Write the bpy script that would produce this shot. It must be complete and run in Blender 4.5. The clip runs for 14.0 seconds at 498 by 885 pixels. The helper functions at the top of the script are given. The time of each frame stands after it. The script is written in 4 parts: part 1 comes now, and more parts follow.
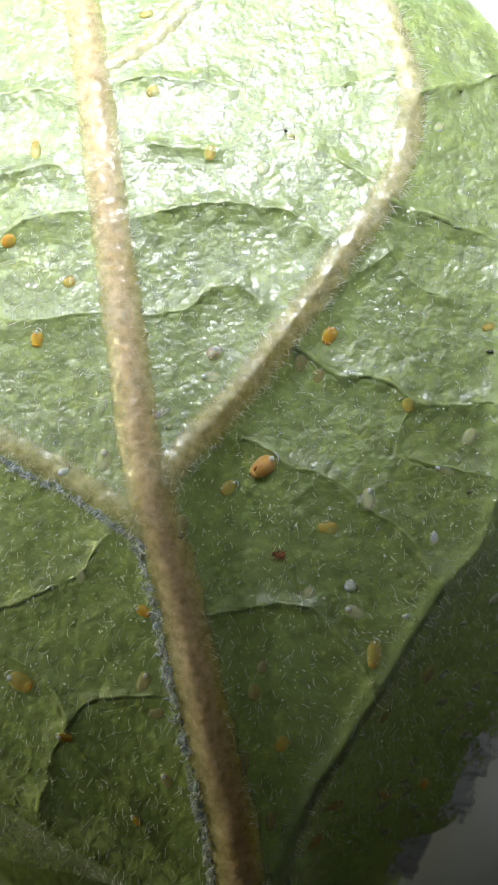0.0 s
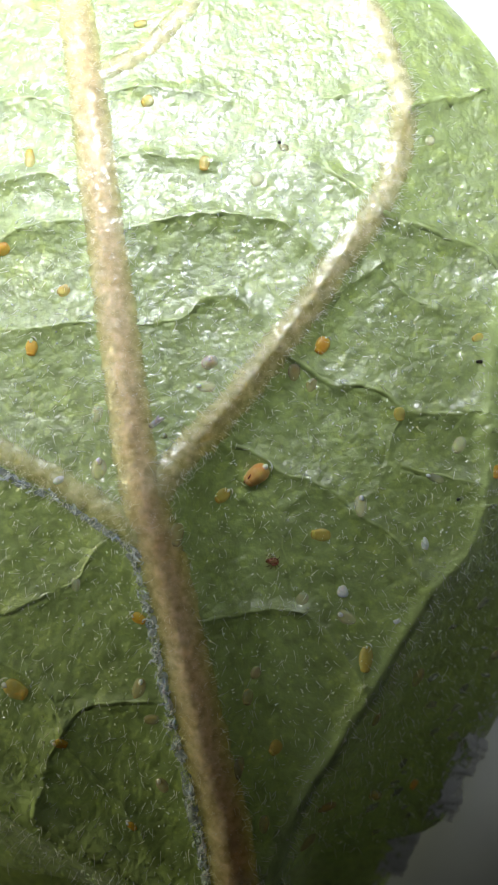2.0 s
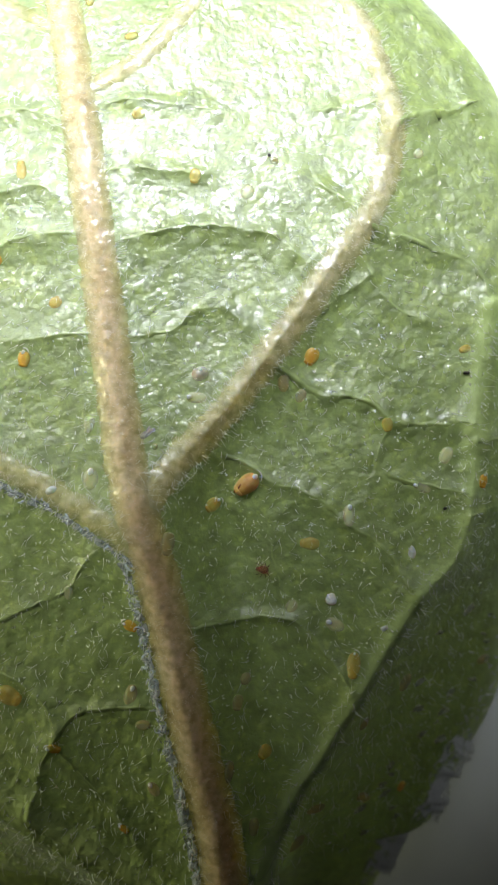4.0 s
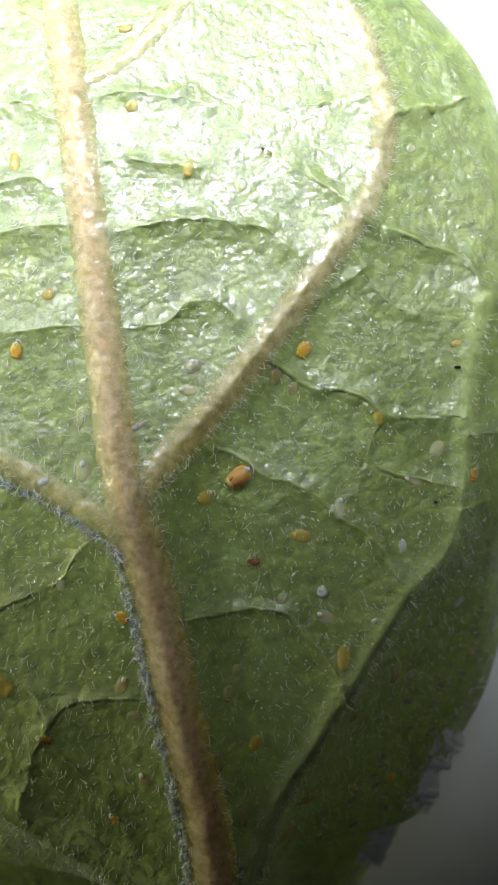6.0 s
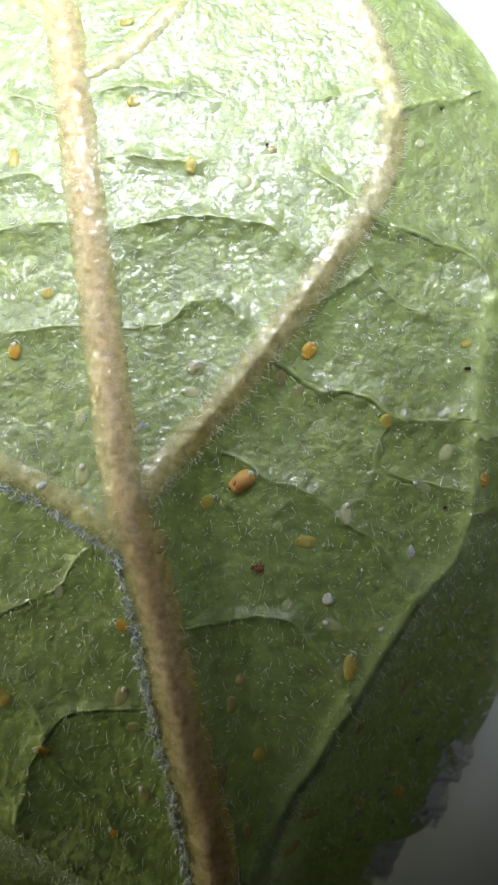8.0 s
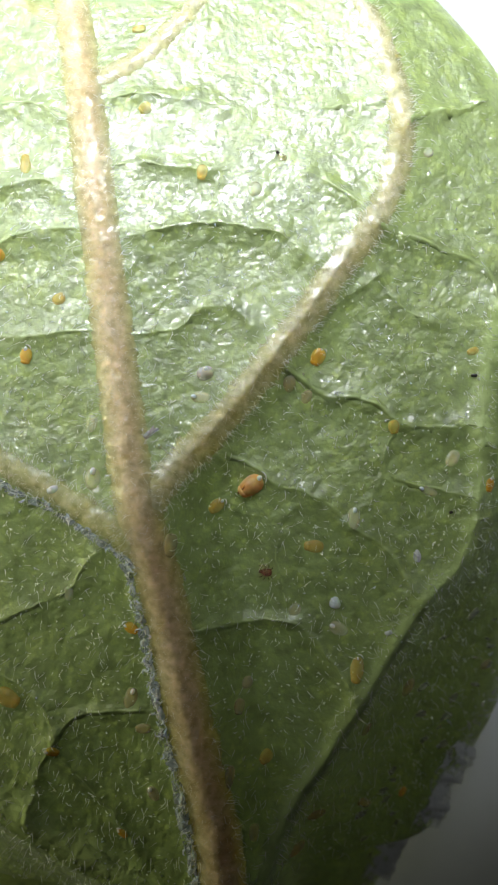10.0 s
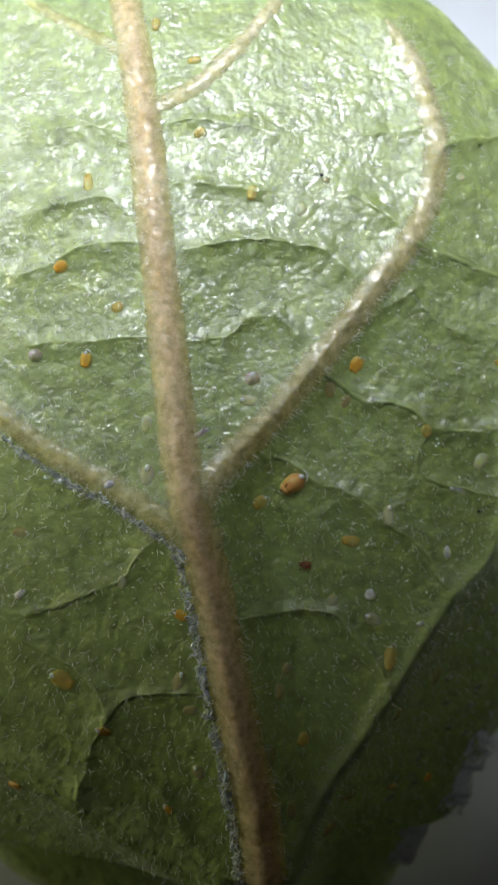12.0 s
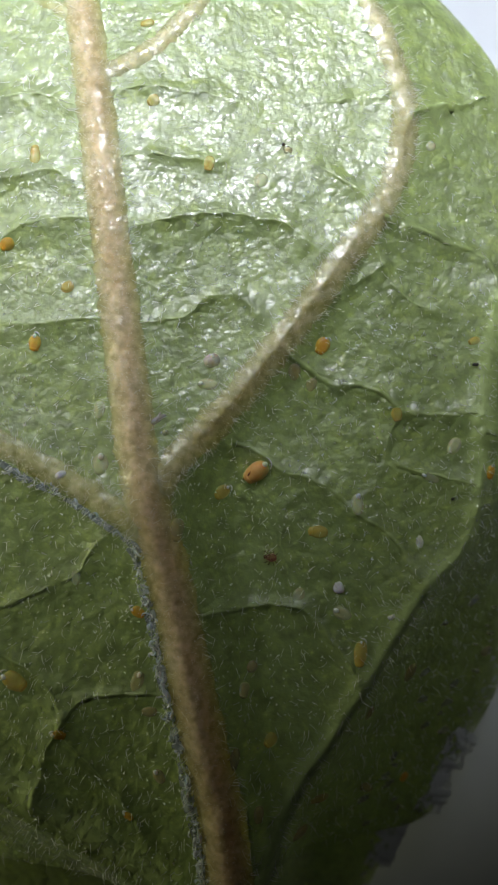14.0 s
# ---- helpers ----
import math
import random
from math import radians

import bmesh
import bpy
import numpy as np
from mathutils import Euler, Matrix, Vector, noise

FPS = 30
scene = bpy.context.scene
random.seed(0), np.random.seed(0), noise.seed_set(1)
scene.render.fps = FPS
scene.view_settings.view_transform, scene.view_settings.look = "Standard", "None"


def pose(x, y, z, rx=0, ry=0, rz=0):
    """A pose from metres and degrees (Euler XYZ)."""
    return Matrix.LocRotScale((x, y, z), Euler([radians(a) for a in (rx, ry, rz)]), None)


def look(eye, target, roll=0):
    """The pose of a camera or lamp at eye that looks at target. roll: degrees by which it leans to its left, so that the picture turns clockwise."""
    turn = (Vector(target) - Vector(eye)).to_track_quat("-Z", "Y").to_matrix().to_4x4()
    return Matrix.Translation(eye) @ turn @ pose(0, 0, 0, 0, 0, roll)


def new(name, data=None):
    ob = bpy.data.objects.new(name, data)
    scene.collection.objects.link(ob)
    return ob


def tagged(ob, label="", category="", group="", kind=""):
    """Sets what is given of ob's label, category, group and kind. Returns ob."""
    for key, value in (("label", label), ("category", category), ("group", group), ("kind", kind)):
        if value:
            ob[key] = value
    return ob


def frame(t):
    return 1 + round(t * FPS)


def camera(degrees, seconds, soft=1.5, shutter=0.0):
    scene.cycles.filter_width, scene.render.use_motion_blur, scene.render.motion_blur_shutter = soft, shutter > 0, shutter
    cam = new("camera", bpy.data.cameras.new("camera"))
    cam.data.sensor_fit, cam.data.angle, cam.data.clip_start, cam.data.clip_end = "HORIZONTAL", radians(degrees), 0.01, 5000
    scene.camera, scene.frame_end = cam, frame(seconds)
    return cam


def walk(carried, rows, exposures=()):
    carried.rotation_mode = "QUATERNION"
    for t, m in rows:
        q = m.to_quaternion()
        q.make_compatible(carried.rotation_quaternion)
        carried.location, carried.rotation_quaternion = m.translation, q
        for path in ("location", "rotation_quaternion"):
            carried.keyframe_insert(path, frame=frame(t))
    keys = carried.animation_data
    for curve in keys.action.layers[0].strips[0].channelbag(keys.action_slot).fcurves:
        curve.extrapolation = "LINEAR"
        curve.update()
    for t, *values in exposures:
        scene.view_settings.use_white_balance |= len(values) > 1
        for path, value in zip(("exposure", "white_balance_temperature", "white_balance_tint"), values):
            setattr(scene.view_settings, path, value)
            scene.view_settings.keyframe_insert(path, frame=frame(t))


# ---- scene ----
cam = camera(45, 14.0, soft=2.1)
PATH = [
    (0.0, 0.000135, -0.000839, 0.021151, 0.978, 1.881, -0.448),
    (0.5, -0.000088, -0.000554, 0.020779, 0.603, 2.226, -0.124),
    (1.0, -0.000738, -0.000352, 0.020947, 0.771, 1.951, -0.006),
    (1.5, -0.000532, -0.000423, 0.021353, 0.792, 1.353, -0.171),
    (2.0, -0.000169, -0.000454, 0.021409, 0.720, 0.473, -0.471),
    (2.5, 0.000307, -0.000440, 0.021606, 0.690, 0.414, -0.592),
    (3.0, 0.000314, -0.000424, 0.021853, 0.678, 0.410, -0.637),
    (3.2, 0.000274, -0.000268, 0.021833, 0.584, 0.339, -0.669),
    (5.3, -0.000088, 0.000262, 0.021586, -0.250, 0.065, 0.027),
    (5.5, 0.000241, 0.000150, 0.021773, -0.038, 0.256, -0.084),
    (6.0, 0.000241, -0.000060, 0.021790, -0.057, -0.157, -0.173),
    (6.5, 0.000000, 0.000000, 0.021728, -0.000, -0.001, -0.000),
    (7.0, 0.000163, -0.000050, 0.021570, -0.101, -0.035, -0.066),
    (7.5, 0.000396, -0.000133, 0.020853, -0.001, 0.096, -0.089),
    (7.7, 0.000349, -0.000036, 0.021047, 0.122, 0.235, -0.086),
    (9.8, -0.000169, -0.000007, 0.021491, 0.225, -0.227, 0.128),
    (10.0, -0.000204, 0.000212, 0.021421, -0.012, -0.149, 0.210),
    (10.5, -0.000717, 0.000201, 0.021398, 0.171, -0.574, 0.412),
    (11.0, -0.000518, 0.000139, 0.021355, 0.367, -0.055, 0.429),
    (11.5, -0.002571, 0.000066, 0.023251, 1.066, -0.849, 1.238),
    (12.0, -0.001918, -0.000161, 0.022948, 0.930, -0.370, 1.003),
    (12.5, -0.001950, -0.000155, 0.022494, 0.673, -0.794, 0.945),
    (13.0, -0.001537, -0.000292, 0.022043, 0.498, -0.842, 0.794),
    (13.5, -0.000634, -0.000244, 0.021836, 0.477, 0.217, 0.500),
    (14.0, -0.000604, -0.000413, 0.021734, 0.382, -0.688, 0.368),
]
cam.data.dof.use_dof, cam.data.dof.focus_distance, cam.data.dof.aperture_fstop = True, 0.0212, 64
walk(cam, [(t, pose(x, y, z, a, b, c)) for t, x, y, z, a, b, c in PATH], exposures=((0.0, 0.0), (6.5, 0.0), (7.5, -0.08), (11.0, -0.08), (11.6, -0.42), (12.5, -0.7), (14.0, -0.72)))

MM = 0.001

# ---- light: an unseen lamp close above the leaf's tip, two added fill lights, a weaker low lamp at its side, a dim room ----
world = bpy.data.worlds.new("room")
scene.world = world
world.use_nodes = True
world.node_tree.nodes["Background"].inputs["Color"].default_value = (0.97, 0.98, 0.92, 1)
world.node_tree.nodes["Background"].inputs["Strength"].default_value = 0.004


def area_lamp(name, eye, target, sx, sy, watts, colour, spread=180):
    data = bpy.data.lights.new(name, "AREA")
    data.spread = radians(spread)
    data.shape, data.size, data.size_y, data.energy, data.color = "RECTANGLE", sx, sy, watts, colour
    ob = new(name, data)
    ob.matrix_world = look(eye, target)
    return ob


area_lamp("unseen_light", (0.004, 0.0390, 0.031), (0.006, 0.0190, 0), 0.096, 0.020, 0.0178, (0.895, 0.935, 1.0), 38)
# added light that carries the glare on to the upper left
area_lamp("unseen_light", (-0.048, 0.0440, 0.031), (-0.0095, 0.0145, 0), 0.034, 0.020, 0.0016, (0.925, 0.950, 1.0), 26)
# added faint fill for the right strip and the table beside it
area_lamp("unseen_light", (0.056, 0.0340, 0.033), (0.0140, 0.0020, 0), 0.034, 0.020, 0.00014, (0.960, 0.965, 1.0), 24)
area_lamp("side_lamp", (-0.078, 0.012, 0.0112), (0, 0, 0), 0.020, 0.011, 0.0300, (1.0, 0.97, 0.60))


# ---- materials ----
def shader(name, rough=0.5, spec=0.5):
    m = bpy.data.materials.new(name)
    m.use_nodes = True
    nodes, links = m.node_tree.nodes, m.node_tree.links
    p = nodes["Principled BSDF"]
    p.inputs["Roughness"].default_value = rough
    p.inputs["Specular IOR Level"].default_value = spec
    tc = nodes.new("ShaderNodeTexCoord")
    mp = nodes.new("ShaderNodeMapping")
    mp.inputs["Scale"].default_value = (1000, 1000, 1000)
    links.new(tc.outputs["Object"], mp.inputs["Vector"])
    return m, nodes, links, p, mp


def noise_tex(nodes, links, mp, scale, detail=3.0, rough=0.55):
    n = nodes.new("ShaderNodeTexNoise")
    n.inputs["Scale"].default_value, n.inputs["Detail"].default_value, n.inputs["Roughness"].default_value = scale, detail, rough
    links.new(mp.outputs["Vector"], n.inputs["Vector"])
    return n


def ramp(nodes, links, src, stops):
    r = nodes.new("ShaderNodeValToRGB")
    while len(r.color_ramp.elements) < len(stops):
        r.color_ramp.elements.new(0.5)
    for e, (pos, col) in zip(r.color_ramp.elements, stops):
        e.position, e.color = pos, (*col, 1)
    links.new(src, r.inputs["Fac"])
    return r


def mix(nodes, links, a, b, fac, mode="MIX"):
    m = nodes.new("ShaderNodeMix")
    m.data_type, m.blend_type = "RGBA", mode
    if isinstance(fac, float):
        m.inputs["Factor"].default_value = fac
    else:
        links.new(fac, m.inputs["Factor"])
    links.new(a, m.inputs["A"])
    if isinstance(b, tuple):
        m.inputs["B"].default_value = (*b, 1)
    else:
        links.new(b, m.inputs["B"])
    return m.outputs["Result"]


def bump(nodes, links, height, p, dist, strength=1.0, before=None):
    b = nodes.new("ShaderNodeBump")
    b.inputs["Strength"].default_value, b.inputs["Distance"].default_value = strength, dist
    links.new(height, b.inputs["Height"])
    if before:
        links.new(before.outputs["Normal"], b.inputs["Normal"])
    links.new(b.outputs["Normal"], p.inputs["Normal"])
    return b


def lamina_material():
    m, nodes, links, p, mp = shader("leaf_underside", 0.52, 0.9)
    p.inputs["IOR"].default_value = 1.65
    big = noise_tex(nodes, links, mp, 0.30, 3)
    col = ramp(nodes, links, big.outputs["Fac"], [(0.3, (0.108, 0.160, 0.020)), (0.7, (0.178, 0.238, 0.042))]).outputs["Color"]
    fine = noise_tex(nodes, links, mp, 1.9, 5, 0.68)
    shade = ramp(nodes, links, fine.outputs["Fac"], [(0.34, (0.30, 0.36, 0.26)), (0.5, (0.95, 0.95, 0.95)), (0.66, (2.1, 1.9, 1.95))]).outputs["Color"]
    col = mix(nodes, links, col, shade, 1.0, "MULTIPLY")
    tiny = noise_tex(nodes, links, mp, 4.5, 3, 0.6)
    dots = ramp(nodes, links, tiny.outputs["Fac"], [(0.35, (0.80, 0.82, 0.76)), (0.55, (1, 1, 1)), (0.68, (1.55, 1.5, 1.5))]).outputs["Color"]
    col = mix(nodes, links, col, dots, 1.0, "MULTIPLY")
    # pale rounded granules, the pads under hairs and pores
    pads = nodes.new("ShaderNodeTexVoronoi")
    pads.inputs["Scale"].default_value = 2.6
    links.new(mp.outputs["Vector"], pads.inputs["Vector"])
    pad = ramp(nodes, links, pads.outputs["Distance"], [(0.08, (1.8, 1.6, 2.3)), (0.28, (1.0, 1.0, 1.0)), (0.62, (0.70, 0.73, 0.62))]).outputs["Color"]
    some = ramp(nodes, links, noise_tex(nodes, links, mp, 1.3, 2).outputs["Fac"], [(0.40, (0.15, 0.15, 0.15)), (0.58, (1, 1, 1))]).outputs["Color"]
    col = mix(nodes, links, col, pad, some, "MULTIPLY")
    # the net of the smallest veins, a little darker
    cells = nodes.new("ShaderNodeTexVoronoi")
    cells.feature = "DISTANCE_TO_EDGE"
    cells.inputs["Scale"].default_value = 1.1
    warp = noise_tex(nodes, links, mp, 2.0, 2)
    add = nodes.new("ShaderNodeVectorMath")
    add.operation = "MULTIPLY_ADD"
    add.inputs[1].default_value = (0.6, 0.6, 0.6)
    links.new(warp.outputs["Color"], add.inputs[0])
    links.new(mp.outputs["Vector"], add.inputs[2])
    links.new(add.outputs["Vector"], cells.inputs["Vector"])
    line = ramp(nodes, links, cells.outputs["Distance"], [(0.0, (0.75, 0.75, 0.75)), (0.07, (0, 0, 0))])
    col = mix(nodes, links, col, (0.085, 0.125, 0.035), line.outputs["Color"])
    # paler tissue along the veins; on basal veins and rim also painted brightness
    pale = nodes.new("ShaderNodeAttribute")
    pale.attribute_name = "vein"
    col = mix(nodes, links, col, (0.50, 0.64, 0.21), pale.outputs["Fac"])
    links.new(col, p.inputs["Base Color"])
    p.inputs["Coat Weight"].default_value = 0.85
    p.inputs["Sheen Weight"].default_value, p.inputs["Sheen Roughness"].default_value = 0.05, 0.35
    p.inputs["Coat IOR"].default_value = 1.65
    rr = ramp(nodes, links, noise_tex(nodes, links, mp, 1.2, 2).outputs["Fac"], [(0.3, (0.06, 0.06, 0.06)), (0.7, (0.14, 0.14, 0.14))])
    links.new(rr.outputs["Color"], p.inputs["Coat Roughness"])
    bump(nodes, links, noise_tex(nodes, links, mp, 3.4, 3, 0.6).outputs["Fac"], p, 0.00007)
    # a wet skin of its own relief, patchy, over the dull cells
    broad = nodes.new("ShaderNodeBump")
    broad.inputs["Strength"].default_value, broad.inputs["Distance"].default_value = 1.0, 0.00013
    links.new(noise_tex(nodes, links, mp, 1.1, 1).outputs["Fac"], broad.inputs["Height"])
    wet = nodes.new("ShaderNodeBump")
    wet.inputs["Strength"].default_value, wet.inputs["Distance"].default_value = 1.0, 0.00010
    curls = noise_tex(nodes, links, mp, 2.3, 2.0, 0.5)
    curls.inputs["Distortion"].default_value = 1.3
    links.new(curls.outputs["Fac"], wet.inputs["Height"])
    links.new(broad.outputs["Normal"], wet.inputs["Normal"])
    links.new(wet.outputs["Normal"], p.inputs["Coat Normal"])
    patch = ramp(nodes, links, noise_tex(nodes, links, mp, 0.75, 4, 0.6).outputs["Fac"], [(0.42, (0.10, 0.10, 0.10)), (0.53, (1.0, 1.0, 1.0))])
    links.new(patch.outputs["Color"], p.inputs["Coat Weight"])
    # thin tissue lets some of the light through
    glow = nodes.new("ShaderNodeBsdfTranslucent")
    glow.inputs["Color"].default_value = (0.42, 0.54, 0.15, 1)
    both = nodes.new("ShaderNodeMixShader")
    both.inputs["Fac"].default_value = 0.17
    links.new(p.outputs["BSDF"], both.inputs[1])
    links.new(glow.outputs["BSDF"], both.inputs[2])
    links.new(both.outputs["Shader"], nodes["Material Output"].inputs["Surface"])
    return m


def vein_material(name, dark, light, rough=0.5, coat=0.2):
    m, nodes, links, p, mp = shader(name, rough, 0.25)
    big = noise_tex(nodes, links, mp, 0.8, 3)
    col = ramp(nodes, links, big.outputs["Fac"], [(0.3, dark), (0.7, light)]).outputs["Color"]
    fine = noise_tex(nodes, links, mp, 3.2, 4)
    shade = ramp(nodes, links, fine.outputs["Fac"], [(0.32, (0.72, 0.74, 0.62)), (0.68, (1.22, 1.20, 1.22))]).outputs["Color"]
    flank = nodes.new("ShaderNodeAttribute")
    flank.attribute_name = "flank"
    col = mix(nodes, links, col, (0.24, 0.29, 0.09), flank.outputs["Fac"])
    links.new(mix(nodes, links, col, shade, 1.0, "MULTIPLY"), p.inputs["Base Color"])
    bump(nodes, links, noise_tex(nodes, links, mp, 4.0, 3).outputs["Fac"], p, 0.00004)
    p.inputs["Subsurface Weight"].default_value = 0.6
    p.inputs["Subsurface Radius"].default_value = (1.0, 0.8, 0.4)
    p.inputs["Subsurface Scale"].default_value = 0.0011
    p.inputs["Coat Roughness"].default_value = 0.22
    p.inputs["Coat IOR"].default_value = 1.7
    wet = nodes.new("ShaderNodeBump")
    wet.inputs["Strength"].default_value, wet.inputs["Distance"].default_value = 1.0, 0.00009
    links.new(noise_tex(nodes, links, mp, 2.6, 2).outputs["Fac"], wet.inputs["Height"])
    spots = ramp(nodes, links, noise_tex(nodes, links, mp, 2.1, 3).outputs["Fac"], [(0.42, (0.0, 0.0, 0.0)), (0.55, (coat, coat, coat))])
    links.new(spots.outputs["Color"], p.inputs["Coat Weight"])
    links.new(wet.outputs["Normal"], p.inputs["Coat Normal"])
    return m


def body_material(name, dark, light, rough=0.3, clear=0.0, scale=3.0):
    """Waxy translucent insect skin; clear is the share of light that goes straight through."""
    m, nodes, links, p, mp = shader(name, rough, 0.5)
    n = noise_tex(nodes, links, mp, scale, 3)
    links.new(ramp(nodes, links, n.outputs["Fac"], [(0.35, dark), (0.65, light)]).outputs["Color"], p.inputs["Base Color"])
    p.inputs["Subsurface Weight"].default_value = 0.5
    p.inputs["Subsurface Radius"].default_value = (1.0, 0.6, 0.25)
    p.inputs["Subsurface Scale"].default_value = 0.0006
    bump(nodes, links, noise_tex(nodes, links, mp, 9.0, 2).outputs["Fac"], p, 0.00002)
    if clear:
        see = nodes.new("ShaderNodeBsdfTransparent")
        both = nodes.new("ShaderNodeMixShader")
        both.inputs["Fac"].default_value = clear
        links.new(p.outputs["BSDF"], both.inputs[1])
        links.new(see.outputs["BSDF"], both.inputs[2])
        links.new(both.outputs["Shader"], nodes["Material Output"].inputs["Surface"])
    return m


LAMINA = lamina_material()
RIB = vein_material("midrib_skin", (0.45, 0.355, 0.205), (0.58, 0.475, 0.31), 0.6, 0.6)
# paler, glossier copy for the right veins, with their glare in the colour
LIT_VEIN = vein_material("vein_skin", (0.40, 0.38, 0.22), (0.54, 0.50, 0.33), 0.5, 1.0)
GREEN_VEIN = vein_material("green_vein_skin", (0.33, 0.34, 0.16), (0.46, 0.45, 0.26), 0.5, 0.5)
ORANGE = body_material("orange_skin", (0.84, 0.37, 0.02), (0.95, 0.54, 0.08), 0.35, 0.46)
RUST = body_material("rust_orange_skin", (0.85, 0.42, 0.11), (0.95, 0.56, 0.20), 0.3, 0.35)
AMBER = body_material("amber_skin", (0.80, 0.52, 0.10), (0.92, 0.66, 0.18), 0.35, 0.64)
PALE = body_material("pale_green_skin", (0.78, 0.78, 0.40), (0.92, 0.90, 0.56), 0.25, 0.68)
TAN = body_material("tan_skin", (0.52, 0.44, 0.22), (0.66, 0.56, 0.30), 0.35, 0.68)
RED = body_material("dark_red_skin", (0.22, 0.02, 0.015), (0.34, 0.04, 0.025), 0.35, 0.5)
BROWN = body_material("brown_spot", (0.14, 0.03, 0.012), (0.24, 0.06, 0.025), 0.4, 0.3)
BLACK = body_material("black_chitin", (0.008, 0.008, 0.007), (0.02, 0.018, 0.015))
WAX = body_material("white_wax", (0.80, 0.80, 0.74), (0.95, 0.95, 0.90), 0.10, 0.2)
WET = body_material("wet_wax", (0.66, 0.74, 0.76), (0.92, 0.96, 0.97), 0.05, 0.42, 2.0)
PINK = body_material("pinkish_skin", (0.60, 0.48, 0.47), (0.82, 0.74, 0.74), 0.12, 0.55)
DOWN = body_material("vein_down", (0.52, 0.46, 0.33), (0.72, 0.66, 0.52), 0.3, 0.0)
HAIR = body_material("hair_glass", (0.92, 0.93, 0.80), (0.99, 0.99, 0.93), 0.2, 0.0)


def film_material(name, colour, rough, scale, low, high, clear):
    """A wax skin torn into patches and holes."""
    m, nodes, links, p, mp = shader(name, rough, 0.6)
    p.inputs["Base Color"].default_value = (*colour, 1)
    holes = ramp(nodes, links, noise_tex(nodes, links, mp, scale, 5, 0.65).outputs["Fac"], [(low, (clear, clear, clear)), (high, (1, 1, 1))])
    bump(nodes, links, noise_tex(nodes, links, mp, 3.0, 3).outputs["Fac"], p, 0.00008)
    see = nodes.new("ShaderNodeBsdfTransparent")
    both = nodes.new("ShaderNodeMixShader")
    links.new(holes.outputs["Color"], both.inputs["Fac"])
    links.new(p.outputs["BSDF"], both.inputs[1])
    links.new(see.outputs["BSDF"], both.inputs[2])
    links.new(both.outputs["Shader"], nodes["Material Output"].inputs["Surface"])
    return m


WET_FILM = film_material("wet_wax_film", (0.42, 0.47, 0.46), 0.05, 3.0, 0.48, 0.54, 0.45)
FILM = film_material("wax_film", (0.80, 0.83, 0.80), 0.3, 1.7, 0.52, 0.57, 0.12)
FLAKE = body_material("grey_wax", (0.34, 0.35, 0.24), (0.54, 0.55, 0.42), 0.35, 0.6)
SPECKS = body_material("pale_speck_skin", (0.66, 0.72, 0.48), (0.92, 0.95, 0.80), 0.2, 0.1)


def table_material():
    m, nodes, links, p, mp = shader("white_table_top", 0.45, 0.4)
    n = noise_tex(nodes, links, mp, 0.12, 4)
    links.new(ramp(nodes, links, n.outputs["Fac"], [(0.3, (0.58, 0.61, 0.67)), (0.7, (0.69, 0.72, 0.78))]).outputs["Color"], p.inputs["Base Color"])
    bump(nodes, links, noise_tex(nodes, links, mp, 1.5, 3).outputs["Fac"], p, 0.00003)
    return m


TABLE = table_material()


# ---- numbers in millimetres; the leaf's curves ----
def smooth(points, step):
    """A Catmull-Rom curve through the points, in even steps."""
    p = np.array(points, float)
    p = np.vstack([2 * p[0] - p[1], p, 2 * p[-1] - p[-2]])
    out = []
    for i in range(1, len(p) - 2):
        for s in np.linspace(0, 1, 12, endpoint=False):
            a, b, c, d = p[i - 1:i + 3]
            out.append(0.5 * (2 * b + (c - a) * s + (2 * a - 5 * b + 4 * c - d) * s * s + (3 * b - a - 3 * c + d) * s ** 3))
    out = np.array(out + [p[-2]])
    run = np.concatenate([[0], np.cumsum(np.linalg.norm(np.diff(out, axis=0), axis=1))])
    n = max(3, int(run[-1] / step) + 1)
    at = np.linspace(0, run[-1], n)
    return np.stack([np.interp(at, run, out[:, k]) for k in range(out.shape[1])], 1)


def distance(x, y, line):
    """Distance from points to a polyline."""
    best = np.full(x.shape, 1e9)
    for (ax, ay), (bx, by) in zip(line[:-1], line[1:]):
        dx, dy = bx - ax, by - ay
        s = np.clip(((x - ax) * dx + (y - ay) * dy) / (dx * dx + dy * dy + 1e-12), 0, 1)
        best = np.minimum(best, (x - ax - s * dx) ** 2 + (y - ay - s * dy) ** 2)
    return np.sqrt(best)


def near_distance(x, y, line, far):
    """The same within far of the line's box, and far outside it."""
    (x0, y0), (x1, y1) = line.min(0) - far, line.max(0) + far
    near = (x > x0) & (x < x1) & (y > y0) & (y < y1)
    d = np.full(x.shape, float(far))
    if near.any():
        d[near] = np.minimum(distance(x[near], y[near], line), far)
    return d


def hashed(i, j, seed):
    h = np.sin(i * 127.1 + j * 311.7 + seed * 74.7) * 43758.5453
    return h - np.floor(h)


def grain(x, y, scale, seed=0):
    """Smooth value noise from -1 to 1."""
    x, y = x * scale, y * scale
    i, j = np.floor(x), np.floor(y)
    u, v = x - i, y - j
    u, v = u * u * (3 - 2 * u), v * v * (3 - 2 * v)
    a, b = hashed(i, j, seed), hashed(i + 1, j, seed)
    c, d = hashed(i, j + 1, seed), hashed(i + 1, j + 1, seed)
    return 2 * ((a * (1 - u) + b * u) * (1 - v) + (c * (1 - u) + d * u) * v) - 1


